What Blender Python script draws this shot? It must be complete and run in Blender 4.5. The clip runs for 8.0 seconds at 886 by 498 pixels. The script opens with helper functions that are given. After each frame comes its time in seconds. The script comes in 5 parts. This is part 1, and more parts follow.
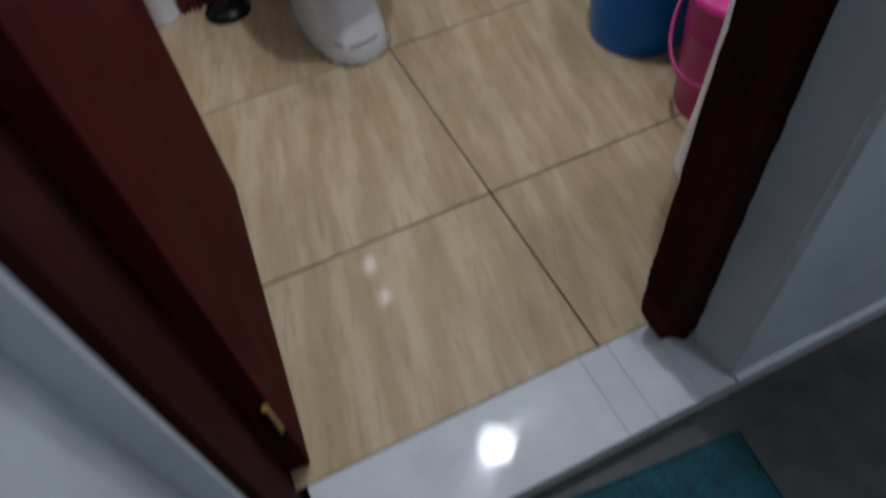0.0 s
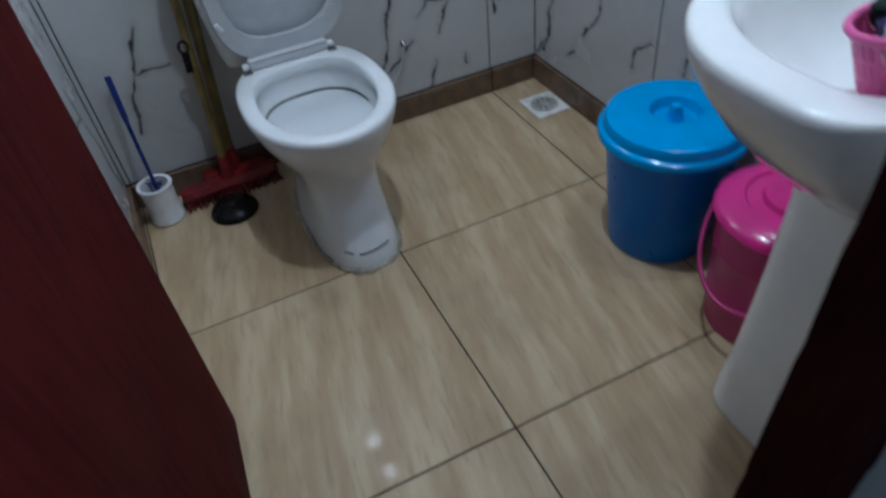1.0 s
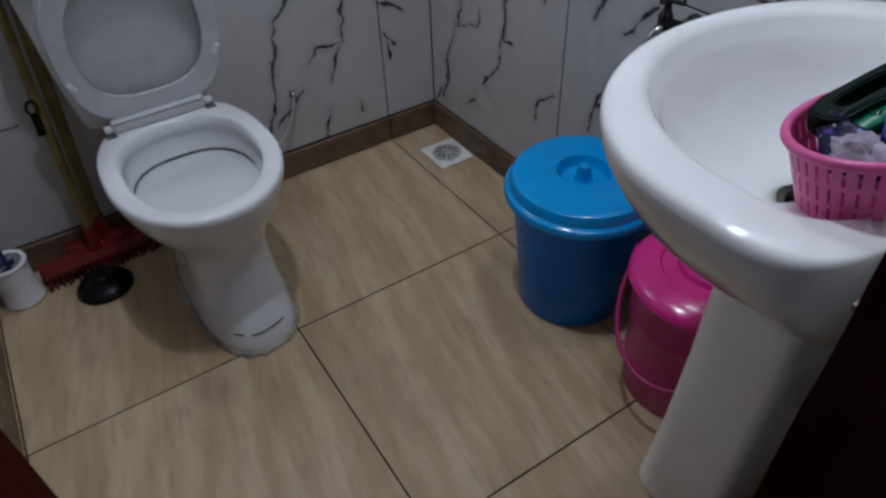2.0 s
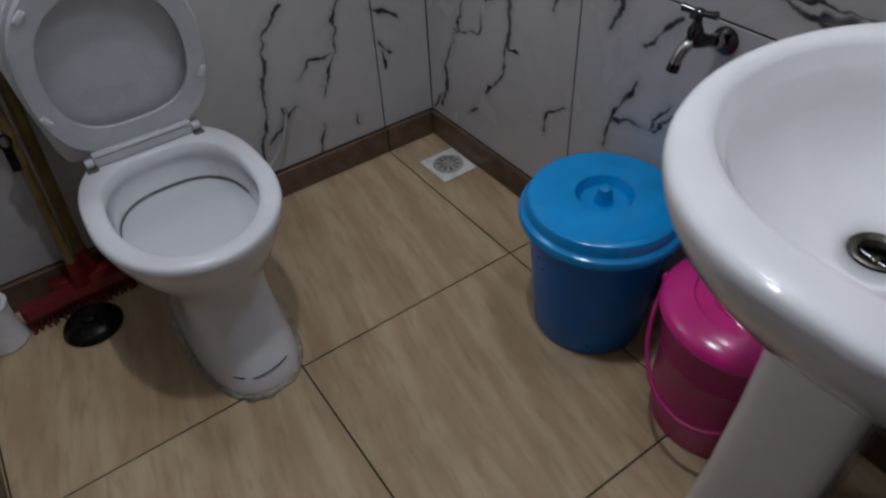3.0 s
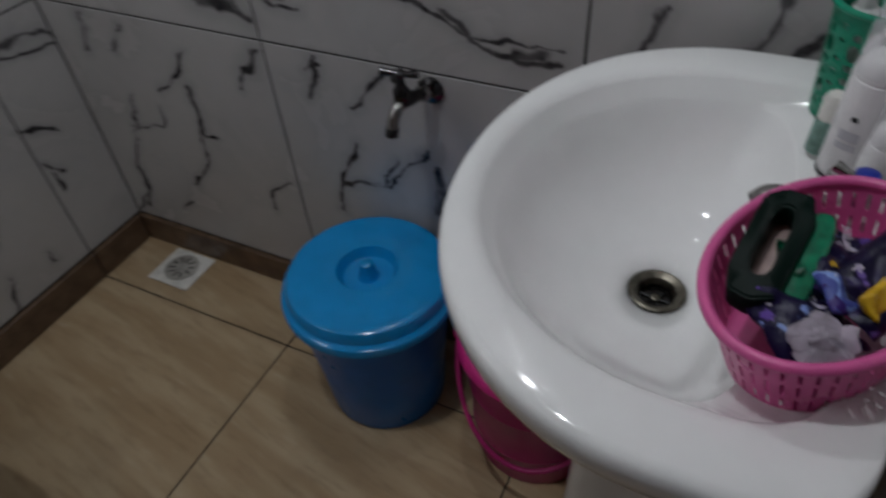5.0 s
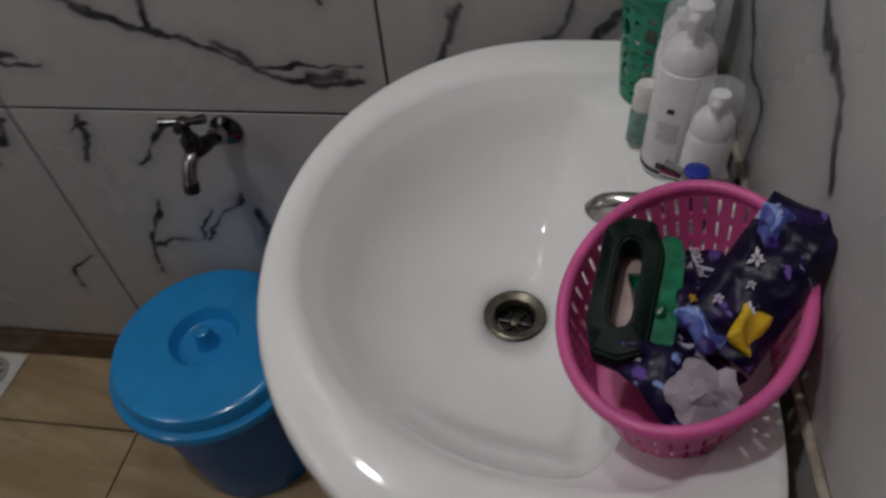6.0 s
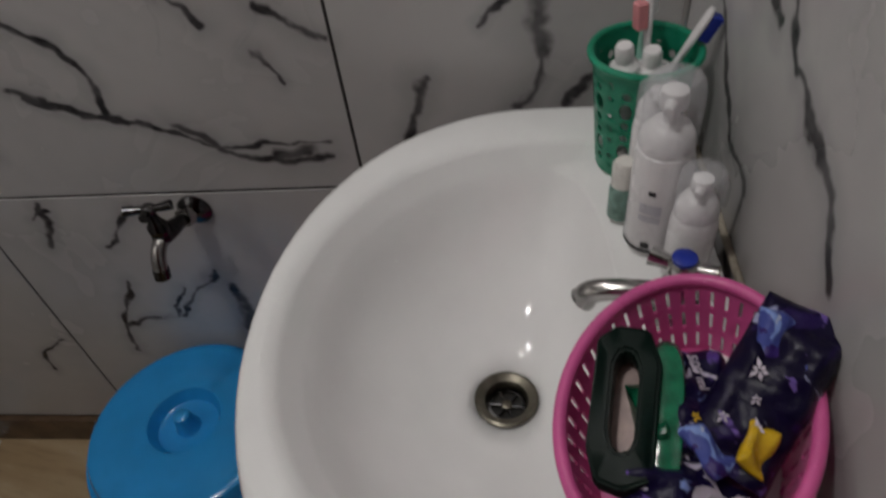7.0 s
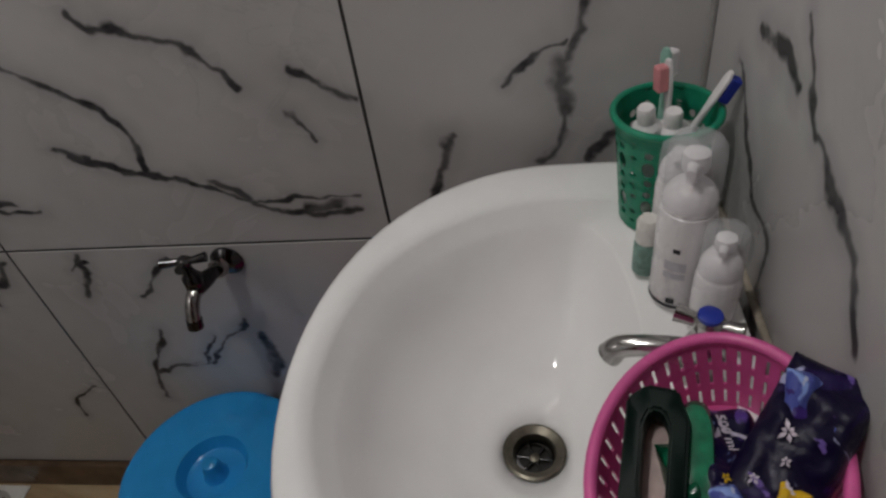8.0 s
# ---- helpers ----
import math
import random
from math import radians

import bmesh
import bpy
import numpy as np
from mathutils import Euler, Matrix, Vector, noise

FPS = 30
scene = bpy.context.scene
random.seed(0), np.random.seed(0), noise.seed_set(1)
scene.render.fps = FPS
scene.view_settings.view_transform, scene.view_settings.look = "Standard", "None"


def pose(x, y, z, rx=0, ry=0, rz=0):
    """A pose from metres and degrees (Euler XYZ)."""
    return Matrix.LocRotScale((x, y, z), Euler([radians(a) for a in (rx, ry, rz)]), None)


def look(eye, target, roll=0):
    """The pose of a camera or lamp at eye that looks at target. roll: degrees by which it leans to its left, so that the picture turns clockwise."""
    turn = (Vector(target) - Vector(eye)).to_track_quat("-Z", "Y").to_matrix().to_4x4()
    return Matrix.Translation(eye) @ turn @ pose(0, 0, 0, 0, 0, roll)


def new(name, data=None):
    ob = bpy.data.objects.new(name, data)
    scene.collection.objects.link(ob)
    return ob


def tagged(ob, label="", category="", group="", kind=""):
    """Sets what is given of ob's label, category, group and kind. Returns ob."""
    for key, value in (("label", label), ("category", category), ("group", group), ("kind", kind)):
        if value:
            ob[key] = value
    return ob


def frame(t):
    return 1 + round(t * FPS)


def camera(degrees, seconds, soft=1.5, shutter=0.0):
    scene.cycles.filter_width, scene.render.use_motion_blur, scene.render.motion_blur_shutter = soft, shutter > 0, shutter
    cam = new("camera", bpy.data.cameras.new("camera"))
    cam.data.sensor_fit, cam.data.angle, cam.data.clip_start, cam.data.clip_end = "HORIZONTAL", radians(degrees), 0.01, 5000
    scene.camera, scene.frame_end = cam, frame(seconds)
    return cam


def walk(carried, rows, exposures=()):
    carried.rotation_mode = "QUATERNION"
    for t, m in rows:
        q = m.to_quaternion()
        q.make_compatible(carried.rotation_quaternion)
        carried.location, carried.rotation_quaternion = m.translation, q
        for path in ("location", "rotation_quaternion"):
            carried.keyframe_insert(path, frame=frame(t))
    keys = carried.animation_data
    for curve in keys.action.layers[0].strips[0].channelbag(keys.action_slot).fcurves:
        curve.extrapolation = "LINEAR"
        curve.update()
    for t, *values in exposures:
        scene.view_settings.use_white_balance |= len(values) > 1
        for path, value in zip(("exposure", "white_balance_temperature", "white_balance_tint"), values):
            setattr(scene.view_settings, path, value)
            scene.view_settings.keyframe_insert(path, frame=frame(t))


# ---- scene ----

# ---- camera and walk ----
cam = camera(67.3, 8.0, soft=2.5, shutter=0.5)
PATH = [
    (0, (-0.428, -1.489, 1.108), (-0.042, -0.343, -0.484), -7.9),
    (0.3, (-0.4, -1.423, 1.129), (0.065, -0.183, -0.369), -9.1),
    (0.6, (-0.405, -1.348, 1.155), (0.153, -0.116, -0.318), -7.1),
    (0.8, (-0.386, -1.304, 1.152), (0.171, -0.008, -0.265), -7.3),
    (1, (-0.356, -1.25, 1.186), (0.167, 0.125, -0.168), -7.1),
    (1.2, (-0.339, -1.2, 1.19), (0.193, 0.182, -0.154), -5.3),
    (1.4, (-0.315, -1.167, 1.181), (0.276, 0.187, -0.167), -3.8),
    (1.5, (-0.289, -1.141, 1.183), (0.373, 0.18, -0.165), -2.5),
    (1.7, (-0.271, -1.124, 1.183), (0.479, 0.173, -0.142), -1.5),
    (2.8, (-0.218, -0.986, 1.186), (0.591, 0.242, -0.169), -4.3),
    (3, (-0.223, -0.961, 1.193), (0.569, 0.272, -0.168), -3.8),
    (3.5, (-0.181, -0.902, 1.212), (0.704, 0.328, -0.094), -3.2),
    (4, (-0.14, -0.855, 1.225), (0.882, 0.288, -0.059), -2.9),
    (4.5, (-0.12, -0.826, 1.249), (1.047, 0.199, -0.011), -3.4),
    (5, (-0.083, -0.822, 1.231), (1.176, -0.12, -0.156), -4.8),
    (5.2, (-0.062, -0.816, 1.224), (1.228, -0.219, -0.183), -4.3),
    (6.3, (0.079, -0.807, 1.227), (1.408, -0.601, -0.254), -7.4),
    (6.5, (0.1, -0.804, 1.244), (1.418, -0.623, -0.25), -8.2),
    (7, (0.097, -0.805, 1.252), (1.49, -0.575, -0.165), -8.0),
    (7.5, (0.09, -0.805, 1.265), (1.589, -0.531, -0.03), -7.1),
    (8, (0.094, -0.8, 1.275), (1.566, -0.513, -0.049), -9.3),
]
walk(cam, [(t, look(e, g, r)) for t, e, g, r in PATH],
     exposures=[(0.0, 0.36, 5900, 8), (0.5, 0.36, 5200, 1), (1.0, 0.20, 5150, 1), (1.7, -0.12, 5500, 7), (3.0, -0.28, 5950, 11),
                (4.0, -0.48, 6200, 10), (4.5, -0.52, 6400, 9), (5.2, -0.98, 6250, 8), (6.4, -0.90, 6950, 11), (8.0, -0.82, 6950, 11)])

# ---- world and lamps ----
world = bpy.data.worlds.new("world")
world.use_nodes = True
world.node_tree.nodes["Background"].inputs[0].default_value = (0.5, 0.6, 0.8, 1)
world.node_tree.nodes["Background"].inputs[1].default_value = 0.02
scene.world = world

WALL_LAMPS = ((-0.15, 0.50, 1.54), (-0.12, 0.47, 1.80))
# unseen source, added so that more light comes from the right
SIDE_FILL = (0.68, -0.42, 1.95)
CEILING_LAMP = (0.12, -0.31, 2.40)
# unseen source, added to brighten the hall walls without reaching the toilet
HALL_FILL = (0.55, -2.10, 2.61)


def point_lamp(name, at, watts, colour, radius):
    data = bpy.data.lights.new(name, "POINT")
    data.energy, data.color, data.shadow_soft_size = watts, colour, radius
    ob = new(name, data)
    ob.location = at
    return ob


for at in WALL_LAMPS:
    point_lamp("wall_lamp_light", at, 3.2, (0.96, 0.97, 1.0), 0.03)
point_lamp("ceiling_lamp_light", CEILING_LAMP, 36.0, (0.95, 0.97, 1.0), 0.04)
point_lamp("side_fill_light", SIDE_FILL, 9.0, (0.95, 0.97, 1.0), 0.03)
point_lamp("hall_fill_light", HALL_FILL, 16.0, (0.88, 0.94, 1.0), 0.045)


# ---- node helpers ----
class Tree:
    """Short calls for building one material's nodes."""

    def __init__(self, name):
        self.mat = bpy.data.materials.new(name)
        self.mat.use_nodes = True
        self.nt = self.mat.node_tree
        self.bsdf = self.nt.nodes["Principled BSDF"]

    def put(self, socket, value):
        if hasattr(value, "is_output"):
            self.nt.links.new(value, socket)
        elif isinstance(value, (tuple, list)) and len(value) == 3 and socket.type == "RGBA":
            socket.default_value = (*value, 1)
        else:
            socket.default_value = value

    def math(self, op, a, b=0.0, c=0.0, clamp=False):
        n = self.nt.nodes.new("ShaderNodeMath")
        n.operation, n.use_clamp = op, clamp
        for i, v in enumerate((a, b, c)):
            self.put(n.inputs[i], v)
        return n.outputs[0]

    def vec(self, op, a, b=(0, 0, 0), scale=None):
        n = self.nt.nodes.new("ShaderNodeVectorMath")
        n.operation = op
        self.put(n.inputs[0], a)
        if scale is None:
            self.put(n.inputs[1], b)
        else:
            self.put(n.inputs[3], scale)
        return n.outputs["Value"] if op in ("LENGTH", "DOT_PRODUCT", "DISTANCE") else n.outputs["Vector"]

    def position(self):
        return self.nt.nodes.new("ShaderNodeNewGeometry").outputs["Position"]

    def local(self):
        return self.nt.nodes.new("ShaderNodeTexCoord").outputs["Object"]

    def random(self):
        return self.nt.nodes.new("ShaderNodeObjectInfo").outputs["Random"]

    def noise(self, co, scale, detail=3.0, rough=0.55, distort=0.0, colour=False):
        n = self.nt.nodes.new("ShaderNodeTexNoise")
        self.put(n.inputs["Vector"], co)
        for key, v in (("Scale", scale), ("Detail", detail), ("Roughness", rough), ("Distortion", distort)):
            self.put(n.inputs[key], v)
        return n.outputs["Color"] if colour else n.outputs[0]

    def ramp(self, fac, lo, hi, a=0.0, b=1.0, smooth=True):
        n = self.nt.nodes.new("ShaderNodeMapRange")
        n.interpolation_type = "SMOOTHSTEP" if smooth else "LINEAR"
        for i, v in enumerate((fac, lo, hi, a, b)):
            self.put(n.inputs[i], v)
        return n.outputs[0]

    def mix(self, fac, a, b, kind="MIX"):
        n = self.nt.nodes.new("ShaderNodeMix")
        n.data_type, n.blend_type = "RGBA", kind
        self.put(n.inputs[0], fac)
        self.put(n.inputs[6], a)
        self.put(n.inputs[7], b)
        return n.outputs[2]

    def scaled(self, co, s):
        return self.vec("MULTIPLY", co, s)

    def bump(self, height, strength=0.2, distance=0.002):
        n = self.nt.nodes.new("ShaderNodeBump")
        n.inputs["Strength"].default_value, n.inputs["Distance"].default_value = strength, distance
        self.put(n.inputs["Height"], height)
        self.put(self.bsdf.inputs["Normal"], n.outputs[0])

    def done(self, colour, rough=0.5, metal=0.0, coat=0.0, spec=0.5, transmission=0.0, alpha=1.0, ior=1.45):
        for key, v in (("Base Color", colour), ("Roughness", rough), ("Metallic", metal), ("Coat Weight", coat),
                       ("Specular IOR Level", spec), ("Transmission Weight", transmission), ("Alpha", alpha), ("IOR", ior)):
            self.put(self.bsdf.inputs[key], v)
        return self.mat


# ---- materials ----
def plain(name, colour, rough=0.4, metal=0.0, vary=0.18, scale=30.0, bump=0.05, coat=0.0, dirt=(), world_space=False, spec=0.5, even=False):
    """A surface with slow and fine variation of tone, gloss and relief; dirt: colour and share of stains."""
    t = Tree(name)
    co = t.position() if world_space else t.local()
    fine, slow = t.noise(co, scale, 5), t.noise(co, scale / 7, 3)
    tone = t.math("ADD", t.ramp(fine, 0.3, 0.7, 1 - vary / 2, 1 + vary / 2), t.ramp(slow, 0.3, 0.7, -vary / 2, vary / 2))
    col = t.vec("SCALE", colour, scale=tone)
    if dirt:
        dark_mark = t.ramp(t.noise(co, scale / 4, 6, 0.65, 0.6), 1 - dirt[1], 1 - dirt[1] + 0.18)
        col = t.mix(t.math("MULTIPLY", dark_mark, 0.75), col, dirt[0])
    r = t.ramp(t.noise(co, scale * 0.6, 4), 0.3, 0.7, max(0.02, rough - (0.015 if even else 0.07)), rough + (0.02 if even else 0.09))
    if bump:
        t.bump(fine, bump, 0.002)
    return t.done(col, r, metal, coat, spec)


def floor_tile_material():
    t = Tree("beige_wood_look_floor_tile")
    p = t.vec("ADD", t.position(), t.vec("SCALE", (7.3, 3.1, 5.7), scale=t.random()))
    bent = t.vec("ADD", p, t.vec("SCALE", t.noise(p, 3.0, 2, colour=True), scale=0.022))
    lean = t.vec("DOT_PRODUCT", bent, (0.985, -0.17, 0.0))
    along = t.vec("DOT_PRODUCT", bent, (0.17, 0.985, 0.0))
    n = t.nt.nodes.new("ShaderNodeCombineXYZ")
    t.put(n.inputs[0], t.math("MULTIPLY", lean, 62.0))
    t.put(n.inputs[1], t.math("MULTIPLY", along, 8.5))
    streak = t.noise(n.outputs[0], 1.0, 5, 0.6, 0.1)
    wide = t.noise(n.outputs[0], 0.28, 3, 0.5)
    cloud = t.noise(p, 4.0, 4)
    col = t.mix(t.ramp(wide, 0.35, 0.68), (0.385, 0.270, 0.152), (0.490, 0.374, 0.233))
    col = t.mix(t.math("MULTIPLY", t.ramp(streak, 0.50, 0.68), 0.30), col, (0.21, 0.135, 0.075))
    col = t.mix(t.math("MULTIPLY", t.ramp(streak, 0.42, 0.28), 0.45), col, (0.53, 0.435, 0.31))
    col = t.mix(t.math("MULTIPLY", t.ramp(cloud, 0.50, 0.75), 0.34), col, (0.25, 0.175, 0.105))
    speck = t.ramp(t.noise(p, 160.0, 2), 0.68, 0.75)
    col = t.mix(t.math("MULTIPLY", speck, 0.25), col, (0.16, 0.11, 0.07))
    t.bsdf.inputs["Coat Roughness"].default_value = 0.07
    t.bump(streak, 0.06, 0.002)
    return t.done(col, t.ramp(t.noise(p, 9.0, 4), 0.3, 0.7, 0.38, 0.52), coat=0.06, spec=0.32)


def marble_material(name, across, segments, base=(0.48, 0.467, 0.462)):
    """White wall tile with printed grey veins. segments: ends on the wall (along it, up) and width in metres."""
    t = Tree(name)
    pos = t.position()
    sep = t.nt.nodes.new("ShaderNodeSeparateXYZ")
    t.put(sep.inputs[0], pos)
    com = t.nt.nodes.new("ShaderNodeCombineXYZ")
    t.put(com.inputs[0], sep.outputs[across])
    t.put(com.inputs[1], sep.outputs[2])
    wall = com.outputs[0]
    warp = t.vec("SUBTRACT", t.noise(wall, 13.0, 3, 0.5, colour=True), (0.5, 0.5, 0.5))
    q = t.vec("MULTIPLY", t.vec("ADD", wall, t.vec("SCALE", warp, scale=0.058)), (1, 1, 0))
    grit = t.noise(wall, 20.0, 3, 0.55)
    ragged = t.ramp(grit, 0.32, 0.68, -0.0024, 0.0032, False)
    mask, halo = 0.0, 0.0
    for x0, z0, x1, z1, w in segments:
        ba = (x1 - x0, z1 - z0, 0)
        l2 = ba[0] ** 2 + ba[1] ** 2
        pa = t.vec("SUBTRACT", q, (x0, z0, 0))
        h = t.math("MULTIPLY", t.vec("DOT_PRODUCT", pa, ba), 1 / l2, clamp=True)
        d = t.vec("LENGTH", t.vec("SUBTRACT", pa, t.vec("SCALE", ba, scale=h)))
        d = t.math("ADD", d, ragged)
        mask = t.math("MAXIMUM", mask, t.ramp(d, w * 0.25, w * 1.05, 1.0, 0.0))
        halo = t.math("MAXIMUM", halo, t.ramp(d, 0.0, w * 4.5, 1.0, 0.0))
    cloud = t.noise(wall, 3.5, 4, 0.6, 0.5)
    hair = t.math("ABSOLUTE", t.math("SUBTRACT", t.noise(wall, 4.2, 6, 0.6, 1.1), 0.5))
    hairline = t.math("MULTIPLY", t.ramp(hair, 0.0, 0.010, 1.0, 0.0), t.ramp(t.noise(wall, 2.6, 2), 0.52, 0.66))
    col = t.mix(t.ramp(cloud, 0.35, 0.75), base, tuple(c * 0.86 for c in base))
    col = t.mix(t.math("MULTIPLY", halo, 0.30), col, (0.17, 0.165, 0.17))
    col = t.mix(t.math("MULTIPLY", hairline, 0.12), col, (0.10, 0.097, 0.105))
    col = t.mix(t.math("MULTIPLY", mask, t.ramp(grit, 0.30, 0.66, 0.98, 0.70)), col, (0.016, 0.015, 0.018))
    grime = t.ramp(t.noise(pos, 11.0, 5), 0.58, 0.78)
    col = t.mix(t.math("MULTIPLY", grime, 0.08), col, (0.15, 0.13, 0.11))
    t.bump(grit, 0.015, 0.001)
    return t.done(col, t.ramp(cloud, 0.3, 0.7, 0.20, 0.30), spec=0.4)


VEINS_BACK = [(0.554, 0.647, 0.536, 0.591, 0.0063), (0.536, 0.591, 0.529, 0.557, 0.0147), (0.529, 0.629, 0.534, 0.584, 0.0105),
              (0.554, 0.605, 0.525, 0.559, 0.0052), (0.529, 0.557, 0.478, 0.467, 0.0063), (0.478, 0.467, 0.473, 0.371, 0.0063),
              (0.473, 0.371, 0.413, 0.257, 0.0052), (0.473, 0.371, 0.39, 0.372, 0.0063), (0.39, 0.372, 0.36, 0.334, 0.0063),
              (0.63, 0.64, 0.693, 0.636, 0.0147), (0.693, 0.636, 0.754, 0.625, 0.0084), (0.754, 0.625, 0.784, 0.595, 0.0073),
              (0.628, 0.619, 0.793, 0.576, 0.0063), (0.597, 0.453, 0.681, 0.413, 0.0042), (0.612, 0.366, 0.65, 0.311, 0.0052),
              (0.62, 0.336, 0.632, 0.271, 0.0042), (0.368, 0.672, 0.347, 0.615, 0.0073), (0.392, 0.581, 0.43, 0.613, 0.0063)]
VEINS_BACK_LOW = [(0.426, 0.615, 0.403, 0.591, 0.0052), (0.342, 0.526, 0.285, 0.474, 0.0073), (0.285, 0.474, 0.267, 0.366, 0.0063),
                  (0.482, 0.769, 0.545, 0.74, 0.0084), (0.545, 0.74, 0.584, 0.699, 0.0095), (0.514, 0.173, 0.51, 0.135, 0.0052),
                  (0.28, 0.41, 0.25, 0.27, 0.007), (0.25, 0.27, 0.2, 0.12, 0.007), (0.33, 0.26, 0.24, 0.17, 0.006),
                  (0.41, 0.18, 0.38, 0.09, 0.006), (-0.42, 0.51, -0.47, 0.4, 0.007), (-0.47, 0.4, -0.51, 0.23, 0.006),
                  (-0.47, 0.39, -0.37, 0.4, 0.006)]
VEINS_SIDE = [(0.473, 0.674, 0.503, 0.585, 0.0084), (0.365, 0.66, 0.414, 0.595, 0.0052), (0.204, 0.628, 0.267, 0.563, 0.0063),
              (0.267, 0.563, 0.316, 0.504, 0.0052), (0.424, 0.487, 0.504, 0.271, 0.0052), (0.504, 0.271, 0.535, 0.13, 0.0084),
              (0.464, 0.401, 0.366, 0.413, 0.0042), (0.366, 0.413, 0.338, 0.469, 0.0042), (0.232, 0.551, 0.232, 0.43, 0.0073),
              (0.231, 0.507, 0.228, 0.424, 0.0084), (0.232, 0.43, 0.273, 0.323, 0.0052), (0.273, 0.323, 0.323, 0.255, 0.0052),
              (0.229, 0.415, 0.198, 0.429, 0.0042), (0.093, 0.259, 0.083, 0.312, 0.0063), (0.083, 0.312, 0.022, 0.352, 0.0052),
              (0.017, 0.656, 0.062, 0.614, 0.0095), (0.062, 0.614, 0.08, 0.562, 0.0052), (0.507, 0.212, 0.577, 0.102, 0.0052)]
VEINS_SIDE_MIDDLE = [(0.225, 0.795, 0.126, 0.751, 0.0063), (0.126, 0.751, 0.024, 0.729, 0.0126), (0.12, 0.743, 0.05, 0.744, 0.0147),
                     (0.201, 0.791, 0.054, 0.766, 0.0052), (0.054, 0.766, 0.028, 0.734, 0.0063), (-0.014, 0.796, -0.053, 0.758, 0.0063),
                     (-0.053, 0.758, -0.096, 0.755, 0.0063), (-0.027, 0.786, -0.068, 0.775, 0.0084), (-0.115, 0.665, -0.087, 0.594, 0.0073),
                     (-0.089, 0.639, -0.12, 0.648, 0.0052), (-0.172, 0.867, -0.218, 0.84, 0.0063), (-0.171, 0.497, -0.122, 0.392, 0.0063),
                     (-0.122, 0.392, -0.214, 0.415, 0.0052), (-0.122, 0.392, -0.11, 0.32, 0.0063), (0.37, 0.191, 0.411, 0.163, 0.0052),
                     (-0.23, 0.41, -0.33, 0.53, 0.006), (-0.25, 0.66, -0.18, 0.58, 0.006)]
VEINS_SIDE_UPPER = [(-0.279, 1.027, -0.303, 1.006, 0.008), (-0.303, 1.006, -0.369, 0.999, 0.008), (-0.369, 0.999, -0.406, 0.97, 0.008),
                    (-0.406, 0.97, -0.453, 0.926, 0.007), (-0.177, 0.971, -0.273, 0.911, 0.008), (-0.273, 0.911, -0.288, 0.879, 0.008),
                    (-0.288, 0.879, -0.29, 0.81, 0.008), (-0.189, 0.853, -0.272, 0.806, 0.006), (-0.272, 0.806, -0.348, 0.795, 0.006),
                    (-0.348, 0.795, -0.396, 0.771, 0.006), (-0.396, 0.771, -0.488, 0.76, 0.006), (-0.488, 0.76, -0.563, 0.752, 0.006),
                    (-0.376, 0.795, -0.412, 0.771, 0.009), (-0.412, 0.771, -0.45, 0.737, 0.009), (-0.45, 0.737, -0.499, 0.726, 0.008),
                    (-0.499, 0.726, -0.567, 0.73, 0.008), (-0.49, 0.736, -0.542, 0.743, 0.015)]
VEINS_SIDE_BASIN = [(-0.514, 0.944, -0.592, 0.903, 0.007), (-0.505, 0.886, -0.528, 0.85, 0.006), (-0.857, 0.994, -0.855, 0.97, 0.009),
                    (-0.855, 0.97, -0.835, 0.939, 0.009), (-0.835, 0.939, -0.822, 0.913, 0.009), (-0.83, 0.933, -0.822, 0.906, 0.015),
                    (-0.822, 0.906, -0.835, 0.871, 0.015), (-0.835, 0.871, -0.828, 0.84, 0.008), (-0.828, 0.84, -0.811, 0.8, 0.008),
                    (-0.838, 0.961, -0.814, 0.947, 0.005), (-0.814, 0.947, -0.767, 0.912, 0.005), (-0.699, 0.836, -0.678, 0.796, 0.008),
                    (-0.678, 0.796, -0.662, 0.756, 0.008), (-0.862, 0.807, -0.893, 0.842, 0.007), (-0.345, 0.496, -0.356, 0.425, 0.014),
                    (-0.356, 0.425, -0.336, 0.379, 0.014), (-0.258, 0.48, -0.221, 0.407, 0.005), (-0.221, 0.407, -0.13, 0.396, 0.005)]
VEINS_DOOR_WALL = [(0.55, 1.064, 0.497, 0.998, 0.006), (0.497, 0.998, 0.443, 0.991, 0.006), (0.443, 0.991, 0.413, 0.98, 0.006),
                   (0.413, 0.98, 0.385, 0.955, 0.006), (0.385, 0.955, 0.365, 0.937, 0.006), (0.63, 1.016, 0.566, 1.027, 0.007),
                   (0.566, 1.027, 0.536, 1.011, 0.006), (0.666, 0.962, 0.594, 0.907, 0.007), (0.594, 0.907, 0.523, 0.883, 0.007),
                   (0.523, 0.883, 0.513, 0.834, 0.007), (0.513, 0.834, 0.511, 0.8, 0.007)]

